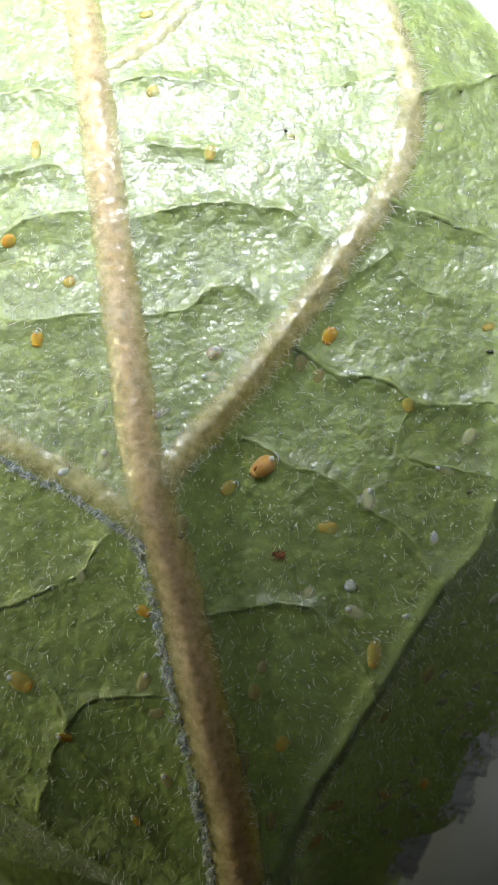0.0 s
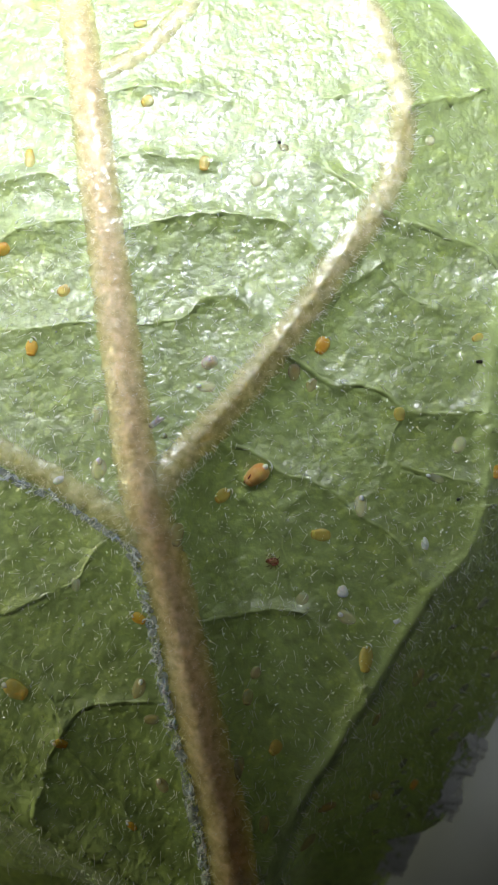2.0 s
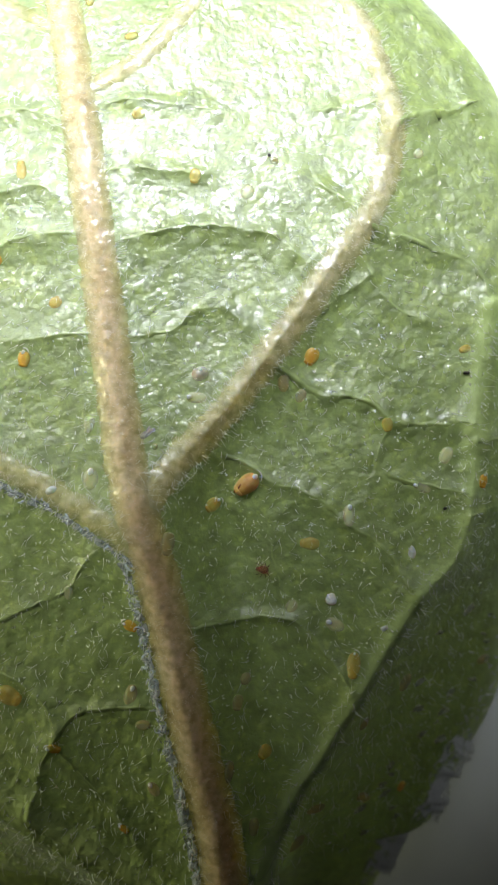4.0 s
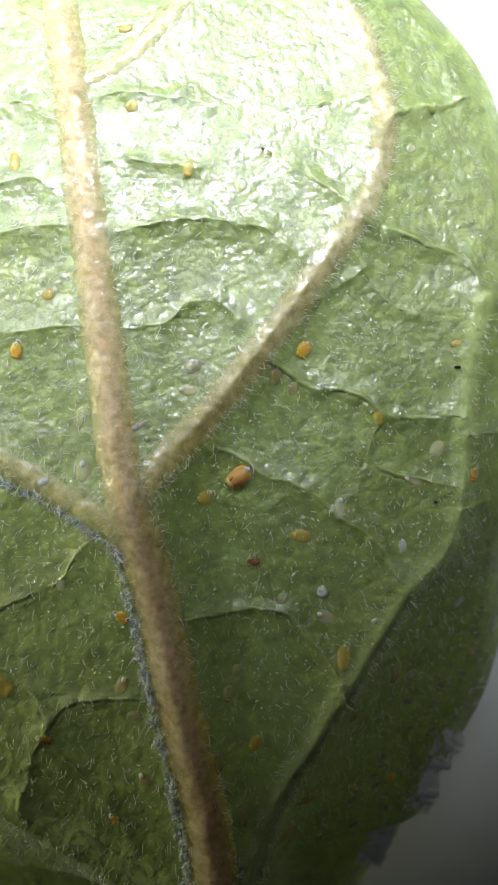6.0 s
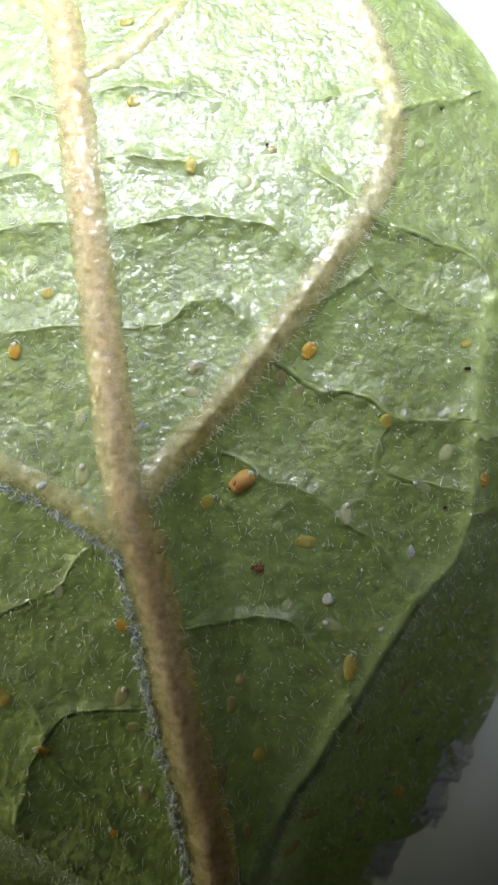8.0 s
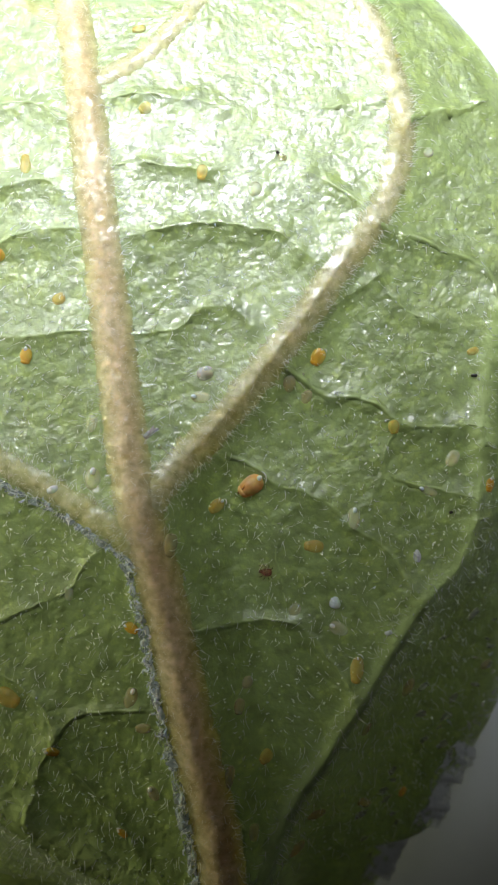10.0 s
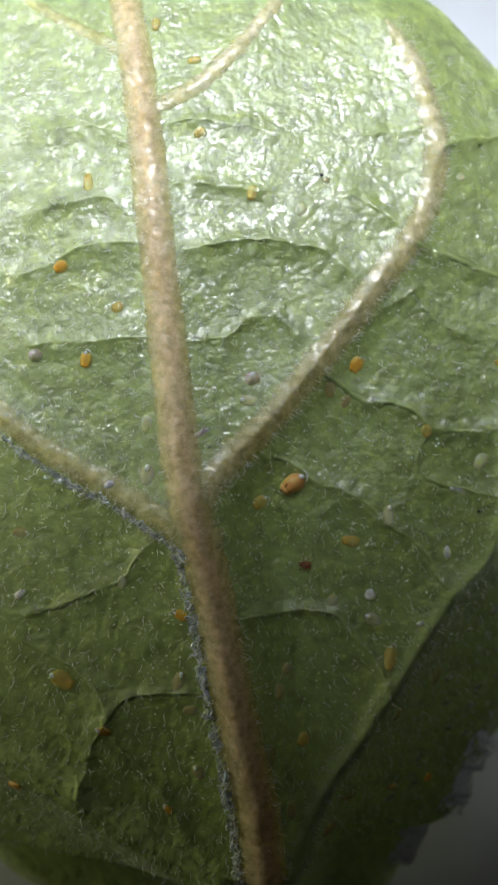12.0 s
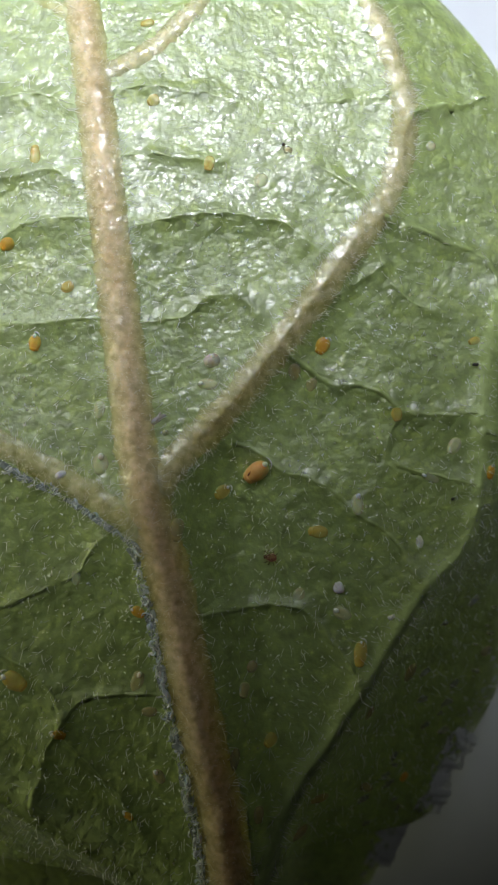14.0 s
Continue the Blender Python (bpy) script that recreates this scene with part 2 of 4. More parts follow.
def pebbles(x, y, scale, seed=0):
    """Rounded cells with creases between them, 0 in the crease and about 1 on top."""
    x, y = x * scale, y * scale
    i, j = np.floor(x), np.floor(y)
    f1, f2 = np.full(x.shape, 9.0), np.full(x.shape, 9.0)
    for di in (-1, 0, 1):
        for dj in (-1, 0, 1):
            px, py = i + di + hashed(i + di, j + dj, seed), j + dj + hashed(i + di, j + dj, seed + 5)
            d = np.hypot(px - x, py - y)
            f2 = np.minimum(f2, np.maximum(f1, d))
            f1 = np.minimum(f1, d)
    return np.clip((f2 - f1) * 1.6, 0, 1) ** 0.6


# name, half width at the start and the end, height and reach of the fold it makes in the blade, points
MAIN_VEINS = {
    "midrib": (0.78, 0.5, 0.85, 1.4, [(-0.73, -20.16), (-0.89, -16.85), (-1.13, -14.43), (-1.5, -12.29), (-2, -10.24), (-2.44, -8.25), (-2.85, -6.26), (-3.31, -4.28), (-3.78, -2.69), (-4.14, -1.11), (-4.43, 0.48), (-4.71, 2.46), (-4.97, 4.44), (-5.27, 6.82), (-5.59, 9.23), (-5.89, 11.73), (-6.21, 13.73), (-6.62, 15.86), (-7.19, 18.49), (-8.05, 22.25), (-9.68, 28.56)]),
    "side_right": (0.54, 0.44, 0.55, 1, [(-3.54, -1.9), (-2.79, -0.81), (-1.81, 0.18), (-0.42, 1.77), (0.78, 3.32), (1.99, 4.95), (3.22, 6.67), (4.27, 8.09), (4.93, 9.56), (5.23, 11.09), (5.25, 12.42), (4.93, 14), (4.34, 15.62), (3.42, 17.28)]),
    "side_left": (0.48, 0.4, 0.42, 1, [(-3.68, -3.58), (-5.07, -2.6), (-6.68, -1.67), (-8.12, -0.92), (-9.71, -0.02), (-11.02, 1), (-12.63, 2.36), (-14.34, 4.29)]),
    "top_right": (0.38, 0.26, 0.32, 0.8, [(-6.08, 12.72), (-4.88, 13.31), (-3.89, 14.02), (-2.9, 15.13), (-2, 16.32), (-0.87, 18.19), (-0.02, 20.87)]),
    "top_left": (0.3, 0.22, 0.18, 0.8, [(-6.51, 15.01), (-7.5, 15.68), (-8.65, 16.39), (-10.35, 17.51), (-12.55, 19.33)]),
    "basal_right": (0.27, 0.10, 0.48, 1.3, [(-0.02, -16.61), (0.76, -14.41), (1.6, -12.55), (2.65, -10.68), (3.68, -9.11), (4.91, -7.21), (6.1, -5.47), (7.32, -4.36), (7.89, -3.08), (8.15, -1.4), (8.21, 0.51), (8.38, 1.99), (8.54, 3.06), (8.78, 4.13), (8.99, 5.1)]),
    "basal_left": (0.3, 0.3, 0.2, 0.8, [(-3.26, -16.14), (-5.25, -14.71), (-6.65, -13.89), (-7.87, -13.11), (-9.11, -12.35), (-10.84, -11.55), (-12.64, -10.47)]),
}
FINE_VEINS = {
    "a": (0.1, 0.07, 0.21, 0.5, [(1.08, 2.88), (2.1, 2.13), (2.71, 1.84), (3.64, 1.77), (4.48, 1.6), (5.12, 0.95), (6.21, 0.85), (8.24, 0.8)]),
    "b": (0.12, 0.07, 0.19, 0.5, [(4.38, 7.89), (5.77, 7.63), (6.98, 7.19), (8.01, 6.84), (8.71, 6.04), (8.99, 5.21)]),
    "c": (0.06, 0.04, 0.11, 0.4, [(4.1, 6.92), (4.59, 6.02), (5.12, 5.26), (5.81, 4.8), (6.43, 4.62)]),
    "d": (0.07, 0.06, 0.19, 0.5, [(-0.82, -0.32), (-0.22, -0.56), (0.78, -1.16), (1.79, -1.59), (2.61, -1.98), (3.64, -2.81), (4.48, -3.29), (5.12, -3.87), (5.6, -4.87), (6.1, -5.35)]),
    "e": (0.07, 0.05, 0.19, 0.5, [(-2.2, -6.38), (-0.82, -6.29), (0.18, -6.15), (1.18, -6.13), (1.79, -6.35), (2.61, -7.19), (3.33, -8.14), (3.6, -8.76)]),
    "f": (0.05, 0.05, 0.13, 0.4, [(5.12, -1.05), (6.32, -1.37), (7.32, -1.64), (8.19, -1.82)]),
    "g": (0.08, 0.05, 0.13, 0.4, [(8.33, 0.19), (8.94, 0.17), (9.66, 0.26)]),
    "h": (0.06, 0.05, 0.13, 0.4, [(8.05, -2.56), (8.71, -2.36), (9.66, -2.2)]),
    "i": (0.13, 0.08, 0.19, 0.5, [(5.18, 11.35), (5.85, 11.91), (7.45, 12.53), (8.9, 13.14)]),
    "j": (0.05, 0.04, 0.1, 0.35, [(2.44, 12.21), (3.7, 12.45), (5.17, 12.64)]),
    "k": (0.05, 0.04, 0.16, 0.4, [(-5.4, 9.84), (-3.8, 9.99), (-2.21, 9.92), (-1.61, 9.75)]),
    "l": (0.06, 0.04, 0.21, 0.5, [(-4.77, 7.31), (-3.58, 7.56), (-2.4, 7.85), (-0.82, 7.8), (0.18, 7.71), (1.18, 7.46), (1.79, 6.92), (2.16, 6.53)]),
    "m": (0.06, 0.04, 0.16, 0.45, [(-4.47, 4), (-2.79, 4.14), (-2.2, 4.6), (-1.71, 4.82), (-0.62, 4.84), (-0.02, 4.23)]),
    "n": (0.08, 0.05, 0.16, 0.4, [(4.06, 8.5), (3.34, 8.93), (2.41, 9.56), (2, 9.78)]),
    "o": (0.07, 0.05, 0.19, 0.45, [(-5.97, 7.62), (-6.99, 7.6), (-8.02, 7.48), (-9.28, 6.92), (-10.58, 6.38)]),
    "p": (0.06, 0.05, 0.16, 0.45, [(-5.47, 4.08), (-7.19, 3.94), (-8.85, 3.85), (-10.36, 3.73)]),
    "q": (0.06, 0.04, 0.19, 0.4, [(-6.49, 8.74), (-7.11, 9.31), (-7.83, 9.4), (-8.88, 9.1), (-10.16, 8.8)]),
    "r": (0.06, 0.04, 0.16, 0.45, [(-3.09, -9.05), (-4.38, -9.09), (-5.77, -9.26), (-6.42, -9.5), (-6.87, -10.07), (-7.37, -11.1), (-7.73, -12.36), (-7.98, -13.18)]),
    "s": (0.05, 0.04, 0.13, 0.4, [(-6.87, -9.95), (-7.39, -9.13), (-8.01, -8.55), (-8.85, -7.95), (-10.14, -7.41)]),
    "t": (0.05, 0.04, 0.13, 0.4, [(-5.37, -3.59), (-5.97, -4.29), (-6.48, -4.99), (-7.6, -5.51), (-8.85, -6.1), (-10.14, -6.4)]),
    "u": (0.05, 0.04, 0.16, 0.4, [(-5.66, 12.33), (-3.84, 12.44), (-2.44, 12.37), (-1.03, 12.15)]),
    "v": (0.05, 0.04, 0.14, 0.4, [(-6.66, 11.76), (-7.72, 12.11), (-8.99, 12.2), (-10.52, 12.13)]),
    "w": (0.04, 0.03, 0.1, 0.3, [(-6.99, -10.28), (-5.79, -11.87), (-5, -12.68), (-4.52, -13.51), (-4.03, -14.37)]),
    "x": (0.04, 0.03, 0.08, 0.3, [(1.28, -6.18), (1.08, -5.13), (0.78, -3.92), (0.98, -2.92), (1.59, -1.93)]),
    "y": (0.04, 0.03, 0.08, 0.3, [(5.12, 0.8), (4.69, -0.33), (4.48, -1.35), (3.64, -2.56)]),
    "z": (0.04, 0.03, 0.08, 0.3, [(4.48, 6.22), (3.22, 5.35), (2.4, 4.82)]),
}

MARGIN_RIGHT = [(-1.2, -25.0), (0.6, -24.6), (4.6, -23.6), (5.95, -20.8), (7.35, -17.3), (8.8, -13.9), (10.25, -11.6), (11.0, -9.6), (11.4, -7.3), (11.5, -5.06), (11.4, -0.37), (11.22, 4.31), (11.1, 7.82), (10.75, 11.1), (10.09, 13.67), (9.23, 15.43), (7.82, 17.19), (6.42, 18.71), (4.19, 20.58), (0.91, 23.04), (-3.3, 26.09), (-8.5, 27.0)]
MARGIN_LEFT = [(-1.3, -25.0), (-3, -24.6), (-6, -24.2), (-11, -22.6), (-15, -18.5), (-16, -8), (-17.5, 0), (-17, 8), (-15, 16), (-12, 22), (-8.6, 27.0)]


def wavy(points, step, seed):
    """A smoothed line with the small wanderings of a vein."""
    p = smooth(points, 0.1)
    run = np.arange(len(p)) * 0.1
    fade = np.clip(np.minimum(run, run[-1] - run) / 0.5, 0, 1)
    drift = [grain(run, run * 0 + seed, 1.1, k) + 0.5 * grain(run, run * 0 + seed, 3.1, k + 5) for k in (60, 61)]
    p = p + np.stack(drift, 1) * (0.10 * fade)[:, None]
    return p[::max(1, round(step / 0.1))] if step > 0.1 else smooth(p[::2], step)


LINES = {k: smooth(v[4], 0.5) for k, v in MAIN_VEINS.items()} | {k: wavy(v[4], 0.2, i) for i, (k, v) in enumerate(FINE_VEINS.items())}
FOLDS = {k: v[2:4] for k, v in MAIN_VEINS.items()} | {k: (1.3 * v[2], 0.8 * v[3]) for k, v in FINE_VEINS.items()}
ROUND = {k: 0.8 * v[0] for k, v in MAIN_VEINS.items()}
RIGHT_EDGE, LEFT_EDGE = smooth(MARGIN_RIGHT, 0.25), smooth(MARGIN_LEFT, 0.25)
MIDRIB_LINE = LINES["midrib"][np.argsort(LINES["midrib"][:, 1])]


def crease(x, y, line, off, wide):
    """1 in a narrow fold that runs along the lower side of a line, 0 away from it."""
    far = off + 3 * wide
    (x0, y0), (x1, y1) = line.min(0) - far, line.max(0) + far
    near = (x > x0) & (x < x1) & (y > y0) & (y < y1)
    out = np.zeros(x.shape)
    if near.any():
        px, py = x[near], y[near]
        best, signed = np.full(px.shape, 1e9), np.zeros(px.shape)
        for (ax, ay), (bx, by) in zip(line[:-1], line[1:]):
            dx, dy = bx - ax, by - ay
            s = np.clip(((px - ax) * dx + (py - ay) * dy) / (dx * dx + dy * dy + 1e-12), 0, 1)
            ex, ey = px - ax - s * dx, py - ay - s * dy
            d = np.hypot(ex, ey)
            closer = d < best
            best = np.where(closer, d, best)
            signed = np.where(closer, np.where(0.25 * ex + ey < 0, d, -d), signed)
        out[near] = np.exp(-((signed - off) / wide) ** 2)
    return out


def beyond(x, y, line):
    """How far points lie below and outside of a line, 0 on its inner side."""
    at = np.interp(x, line[:, 0], line[:, 1])
    return np.where(y < at, distance(x, y, line), 0.0)


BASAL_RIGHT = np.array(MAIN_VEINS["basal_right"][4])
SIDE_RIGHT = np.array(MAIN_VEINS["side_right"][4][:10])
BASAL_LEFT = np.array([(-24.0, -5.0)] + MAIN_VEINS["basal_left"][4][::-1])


def leaf_height(x, y, detail=True):
    """The blade's height in mm over the middle of the leaf."""
    x, y = np.asarray(x, float), np.asarray(y, float)
    z = 0.25 - np.where(x > -4, 0.0068, 0.0065) * (x + 4) ** 2 - 0.0105 * np.maximum(0, y - 7) ** 2 - 0.01 * np.maximum(0, -y - 9) ** 2
    away = 1 - np.exp(-(near_distance(x, y, LINES["midrib"], 5) / 1.1) ** 2)
    for k, (high, reach) in FOLDS.items():
        if high:
            d = near_distance(x, y, LINES[k], 5 * reach)
            soft_top = ROUND.get(k, 0.12) ** 2
            fold = high * np.exp(-np.sqrt(d * d + soft_top) / reach)
            if k in FINE_VEINS:
                fold = fold * (1 + 0.25 * grain(x, y, 2.6, 15))
            if k == "midrib":
                fold = fold * (0.72 - 0.28 * np.tanh((y + 1.0) / 4.0))
            z = z + (fold if k in MAIN_VEINS else fold * away)
            if k in FINE_VEINS:
                z = z - 0.04 * np.clip((8 - y) / 8, 0.25, 1) * np.clip(0.5 + grain(x, y, 1.3, 12), 0, 1) * away * crease(x, y, LINES[k], 0.13, 0.06)
    rim = np.minimum(near_distance(x, y, RIGHT_EDGE, 2.2), near_distance(x, y, LEFT_EDGE, 2.2))
    z = z - 0.7 * np.clip(1 - rim / 1.7, 0, 1) ** 2
    # the blade turns down beyond the two basal veins
    out = beyond(x, y, BASAL_RIGHT)
    z = z - 2.9 * (1 - np.exp(-0.34 * (np.sqrt(out * out + 0.10) - 0.316))) * np.clip((-0.5 - y) / 5, 0, 1)
    out = np.maximum(0, beyond(x, y, BASAL_LEFT) - 0.7)
    z = z - 2.2 * (1 - np.exp(-0.42 * (np.sqrt(out * out + 0.09) - 0.3)))
    beside = x - np.interp(y, MIDRIB_LINE[:, 1], MIDRIB_LINE[:, 0])
    # the blade steps down under the right side vein and climbs again slowly
    out = beyond(x, y, SIDE_RIGHT)
    ends = np.clip((beside - 1.3) / 2.0, 0, 1) * np.clip((5.1 - x) / 3.5, 0, 1)
    z = z - 0.65 * (1 - np.exp(-out / 0.9)) * np.exp(-out / 4.0) * ends * ends * (3 - 2 * ends)
    z = z - 0.72 * np.exp(-((beside - 2.7) / 1.3) ** 2) * np.clip((0.5 - y) / 4, 0, 1)
    z = z + 0.05 * grain(x, y, 0.45, 3) + 0.03 * grain(x, y, 1.1, 4)
    if detail:
        z = z + 0.020 * pebbles(x, y, 1.4, 1) + 0.013 * pebbles(x, y, 3.2, 2) + 0.003 * grain(x, y, 7, 6)
    return z


def mesh_grid(name, pts, nu, nv, closed_u=False):
    """A mesh of nv rows of nu points."""
    me = bpy.data.meshes.new(name)
    r, c = np.meshgrid(np.arange(nv - 1), np.arange(nu if closed_u else nu - 1), indexing="ij")
    c2 = (c + 1) % nu
    faces = np.stack([r * nu + c, r * nu + c2, (r + 1) * nu + c2, (r + 1) * nu + c], -1).reshape(-1, 4)
    me.vertices.add(len(pts))
    me.vertices.foreach_set("co", (np.asarray(pts) * MM).ravel())
    me.loops.add(faces.size)
    me.loops.foreach_set("vertex_index", faces.ravel().astype(np.int32))
    me.polygons.add(len(faces))
    me.polygons.foreach_set("loop_start", np.arange(0, faces.size, 4, dtype=np.int32))
    me.polygons.foreach_set("use_smooth", np.ones(len(faces), bool))
    me.update(calc_edges=True)
    return me


def part(name, me, material, parent, label=""):
    ob = new(name, me)
    if not me.materials:
        me.materials.append(material)
    ob.parent = parent
    return tagged(ob, label)


# ---- the leaf ----
leaf = tagged(new("leaf"), "pale green hairy leaf lying underside up with raised veins", "leaf")


def spaced(lo, hi, fine_lo, fine_hi, fine, coarse):
    a = np.arange(fine_lo, lo, -coarse)[::-1] if fine_lo > lo else np.array([])
    return np.unique(np.round(np.concatenate([[lo], a, np.arange(fine_lo, fine_hi, fine), np.arange(fine_hi, hi, coarse), [hi]]), 5))


def build_blade():
    rows = spaced(-25.0, 27.0, -21.5, 17.0, 0.044, 0.25)
    xr = np.interp(rows, RIGHT_EDGE[:, 1], RIGHT_EDGE[:, 0])
    xl = np.interp(rows, LEFT_EDGE[:, 1], LEFT_EDGE[:, 0])
    n = 520
    s = np.linspace(0, 1, n)
    share = np.where(s < 0.10, s / 0.10 * 0.24, 0.24 + (s - 0.10) / 0.90 * 0.76)
    x = xl[:, None] + (xr - xl)[:, None] * share[None, :]
    y = np.repeat(rows[:, None], n, 1)
    z = leaf_height(x.ravel(), y.ravel()).reshape(x.shape)
    # the edge is rolled under at both ends of each row
    lip = np.array([[-0.02, -0.07], [0.06, -0.20], [0.5, -0.26]])
    left = [np.stack([x[:, 0] + dx, y[:, 0], z[:, 0] + dz], -1) for dx, dz in lip[::-1]]
    right = [np.stack([x[:, -1] - dx, y[:, -1], z[:, -1] + dz], -1) for dx, dz in lip]
    pts = np.concatenate([np.stack(left, 1), np.stack([x, y, z], -1), np.stack(right, 1)], 1)
    me = mesh_grid("blade", pts.reshape(-1, 3), n + 6, len(rows))
    px, py = pts[..., 0].ravel(), pts[..., 1].ravel()
    pale = np.zeros(len(px))
    for k, (r0, r1, high, reach, _) in {**MAIN_VEINS, **FINE_VEINS}.items():
        d = near_distance(px, py, LINES[k], 2.5)
        r = 0.5 * (r0 + r1)
        # basal veins get extra paleness in place of the light on their crests
        pale = np.maximum(pale, ((1.0 if k[0] == "b" else 0.5) if k in MAIN_VEINS else 0.42 * min(1.0, r / 0.06)) * np.exp(-(d / (2.2 * r + 0.08)) ** 2))
    rim = np.minimum(near_distance(px, py, RIGHT_EDGE, 1.5), near_distance(px, py, LEFT_EDGE, 1.5))
    # the rim is painted pale for haze and light through the thin edge
    pale = np.maximum(pale, 0.75 * np.exp(-(rim / 1.5) ** 2))
    pale = np.clip(pale * (1 + 0.5 * grain(px, py, 3.0, 8)), 0, 1)
    me.attributes.new("vein", "FLOAT", "POINT").data.foreach_set("value", pale.astype(np.float32))
    return me


blade = part("blade", build_blade(), LAMINA, leaf, "pale green blade with pebbled glossy skin")


def vein_rib(line, r0, r1, across=12, rough=0.06, high=0.8, seed=0, pale=1.0):
    """A rib that swells out of the blade along a line, uneven like skin, closed below."""
    tan = np.gradient(line, axis=0)
    tan /= np.linalg.norm(tan, axis=1)[:, None] + 1e-9
    side = np.stack([tan[:, 1], -tan[:, 0]], 1)
    run = np.concatenate([[0], np.cumsum(np.linalg.norm(np.diff(line, axis=0), axis=1))])
    r = r0 + (r1 - r0) * (run / run[-1])
    r = r * np.clip((run[-1] - run) / (4 * r1 + 0.05), 0.1, 1) ** 0.5
    s = np.concatenate([np.linspace(-1, 1, across), np.linspace(0.8, -0.8, 5)])
    top = np.concatenate([np.cos(np.linspace(-1, 1, across) * np.pi / 2) ** 1.6, np.full(5, -1.0)])
    rr, ss = np.meshgrid(run, s, indexing="ij")
    wide = 1.3 * r[:, None] * ss * (1 + rough * np.abs(ss) ** 3 * (grain(rr, np.sign(ss) * 7, 1.6, seed + 3) + 0.5 * grain(rr, np.sign(ss) * 5, 4.0, seed + 4)))
    x = line[:, 0, None] + side[:, 0, None] * wide
    y = line[:, 1, None] + side[:, 1, None] * wide
    z = leaf_height(x.ravel(), y.ravel(), False).reshape(x.shape)
    lumps = 1 + rough * (grain(x, y, 2.0, seed) + 0.9 * grain(x, y, 5.5, seed + 9))
    z = z + np.where(top[None, :] < 0, -0.12, high * r[:, None] * top[None, :] * lumps + 0.005)
    me = mesh_grid("rib", np.stack([x, y, z], -1).reshape(-1, 3), len(s), len(line), closed_u=True)
    me.attributes.new("vein", "FLOAT", "POINT").data.foreach_set("value", (pale * np.clip(1.1 - 1.1 * np.abs(ss) ** 2.0, 0, 1) * (1 + 0.3 * grain(x, y, 3.0, 8))).clip(0, 1).ravel().astype(np.float32))
    me.attributes.new("flank", "FLOAT", "POINT").data.foreach_set("value", (np.abs(ss) ** 2.2).ravel().astype(np.float32))
    return me


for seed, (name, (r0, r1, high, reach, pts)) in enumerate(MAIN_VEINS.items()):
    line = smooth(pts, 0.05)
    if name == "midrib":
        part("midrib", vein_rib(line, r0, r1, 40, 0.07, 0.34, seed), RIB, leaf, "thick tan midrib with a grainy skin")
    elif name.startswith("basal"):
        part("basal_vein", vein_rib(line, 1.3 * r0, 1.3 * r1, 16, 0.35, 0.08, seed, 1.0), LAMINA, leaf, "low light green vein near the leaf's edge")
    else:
        part("side_vein", vein_rib(line, r0, r1, 26, 0.18, 0.20, seed), GREEN_VEIN if name.endswith("left") else LIT_VEIN, leaf, "raised yellowish green side vein")
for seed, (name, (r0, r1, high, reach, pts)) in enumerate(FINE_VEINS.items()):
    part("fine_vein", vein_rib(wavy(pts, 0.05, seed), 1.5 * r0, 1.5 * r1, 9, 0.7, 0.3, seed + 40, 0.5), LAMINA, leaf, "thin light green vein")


# ---- hairs ----
def inside(x, y):
    return (x < np.interp(y, RIGHT_EDGE[:, 1], RIGHT_EDGE[:, 0]) - 0.05) & (x > np.interp(y, LEFT_EDGE[:, 1], LEFT_EDGE[:, 0]) + 0.05)


def hair_mesh(x, y, z, az, tilt, length, radius, rng):
    """Bent tapered hairs, three sides and four rings each."""
    n, rings = len(x), 5
    t = np.linspace(0, 1, rings)
    bend = rng.normal(0, 0.7, n)
    up = tilt[:, None] - t[None, :] * rng.uniform(0.0, 0.7, n)[:, None]
    a = az[:, None] + bend[:, None] * t[None, :]
    step = length[:, None] / (rings - 1)
    dx, dy, dz = np.cos(a) * np.cos(up) * step, np.sin(a) * np.cos(up) * step, np.sin(up) * step
    cx, cy, cz = (np.cumsum(d, 1) - d for d in (dx, dy, dz))
    rad = radius[:, None] * (1 - 0.85 * t[None, :])
    pts = np.zeros((n, rings, 3, 3))
    for k in range(3):
        g = 2 * np.pi * k / 3
        ox, oy, oz = -np.sin(a) * np.cos(g), np.cos(a) * np.cos(g), np.full_like(a, np.sin(g))
        pts[:, :, k, 0] = x[:, None] + cx + ox * rad
        pts[:, :, k, 1] = y[:, None] + cy + oy * rad
        pts[:, :, k, 2] = z[:, None] + cz + oz * rad
    me = bpy.data.meshes.new("hairs")
    quads = []
    for r in range(rings - 1):
        for k in range(3):
            k2 = (k + 1) % 3
            quads.append([r * 3 + k, r * 3 + k2, (r + 1) * 3 + k2, (r + 1) * 3 + k])
    faces = (np.arange(n)[:, None, None] * rings * 3 + np.array(quads)[None]).reshape(-1, 4)
    me.vertices.add(n * rings * 3)
    me.vertices.foreach_set("co", (pts * MM).ravel())
    me.loops.add(faces.size)
    me.loops.foreach_set("vertex_index", faces.ravel().astype(np.int32))
    me.polygons.add(len(faces))
    me.polygons.foreach_set("loop_start", np.arange(0, faces.size, 4, dtype=np.int32))
    me.polygons.foreach_set("use_smooth", np.ones(len(faces), bool))
    me.update(calc_edges=True)
    return me


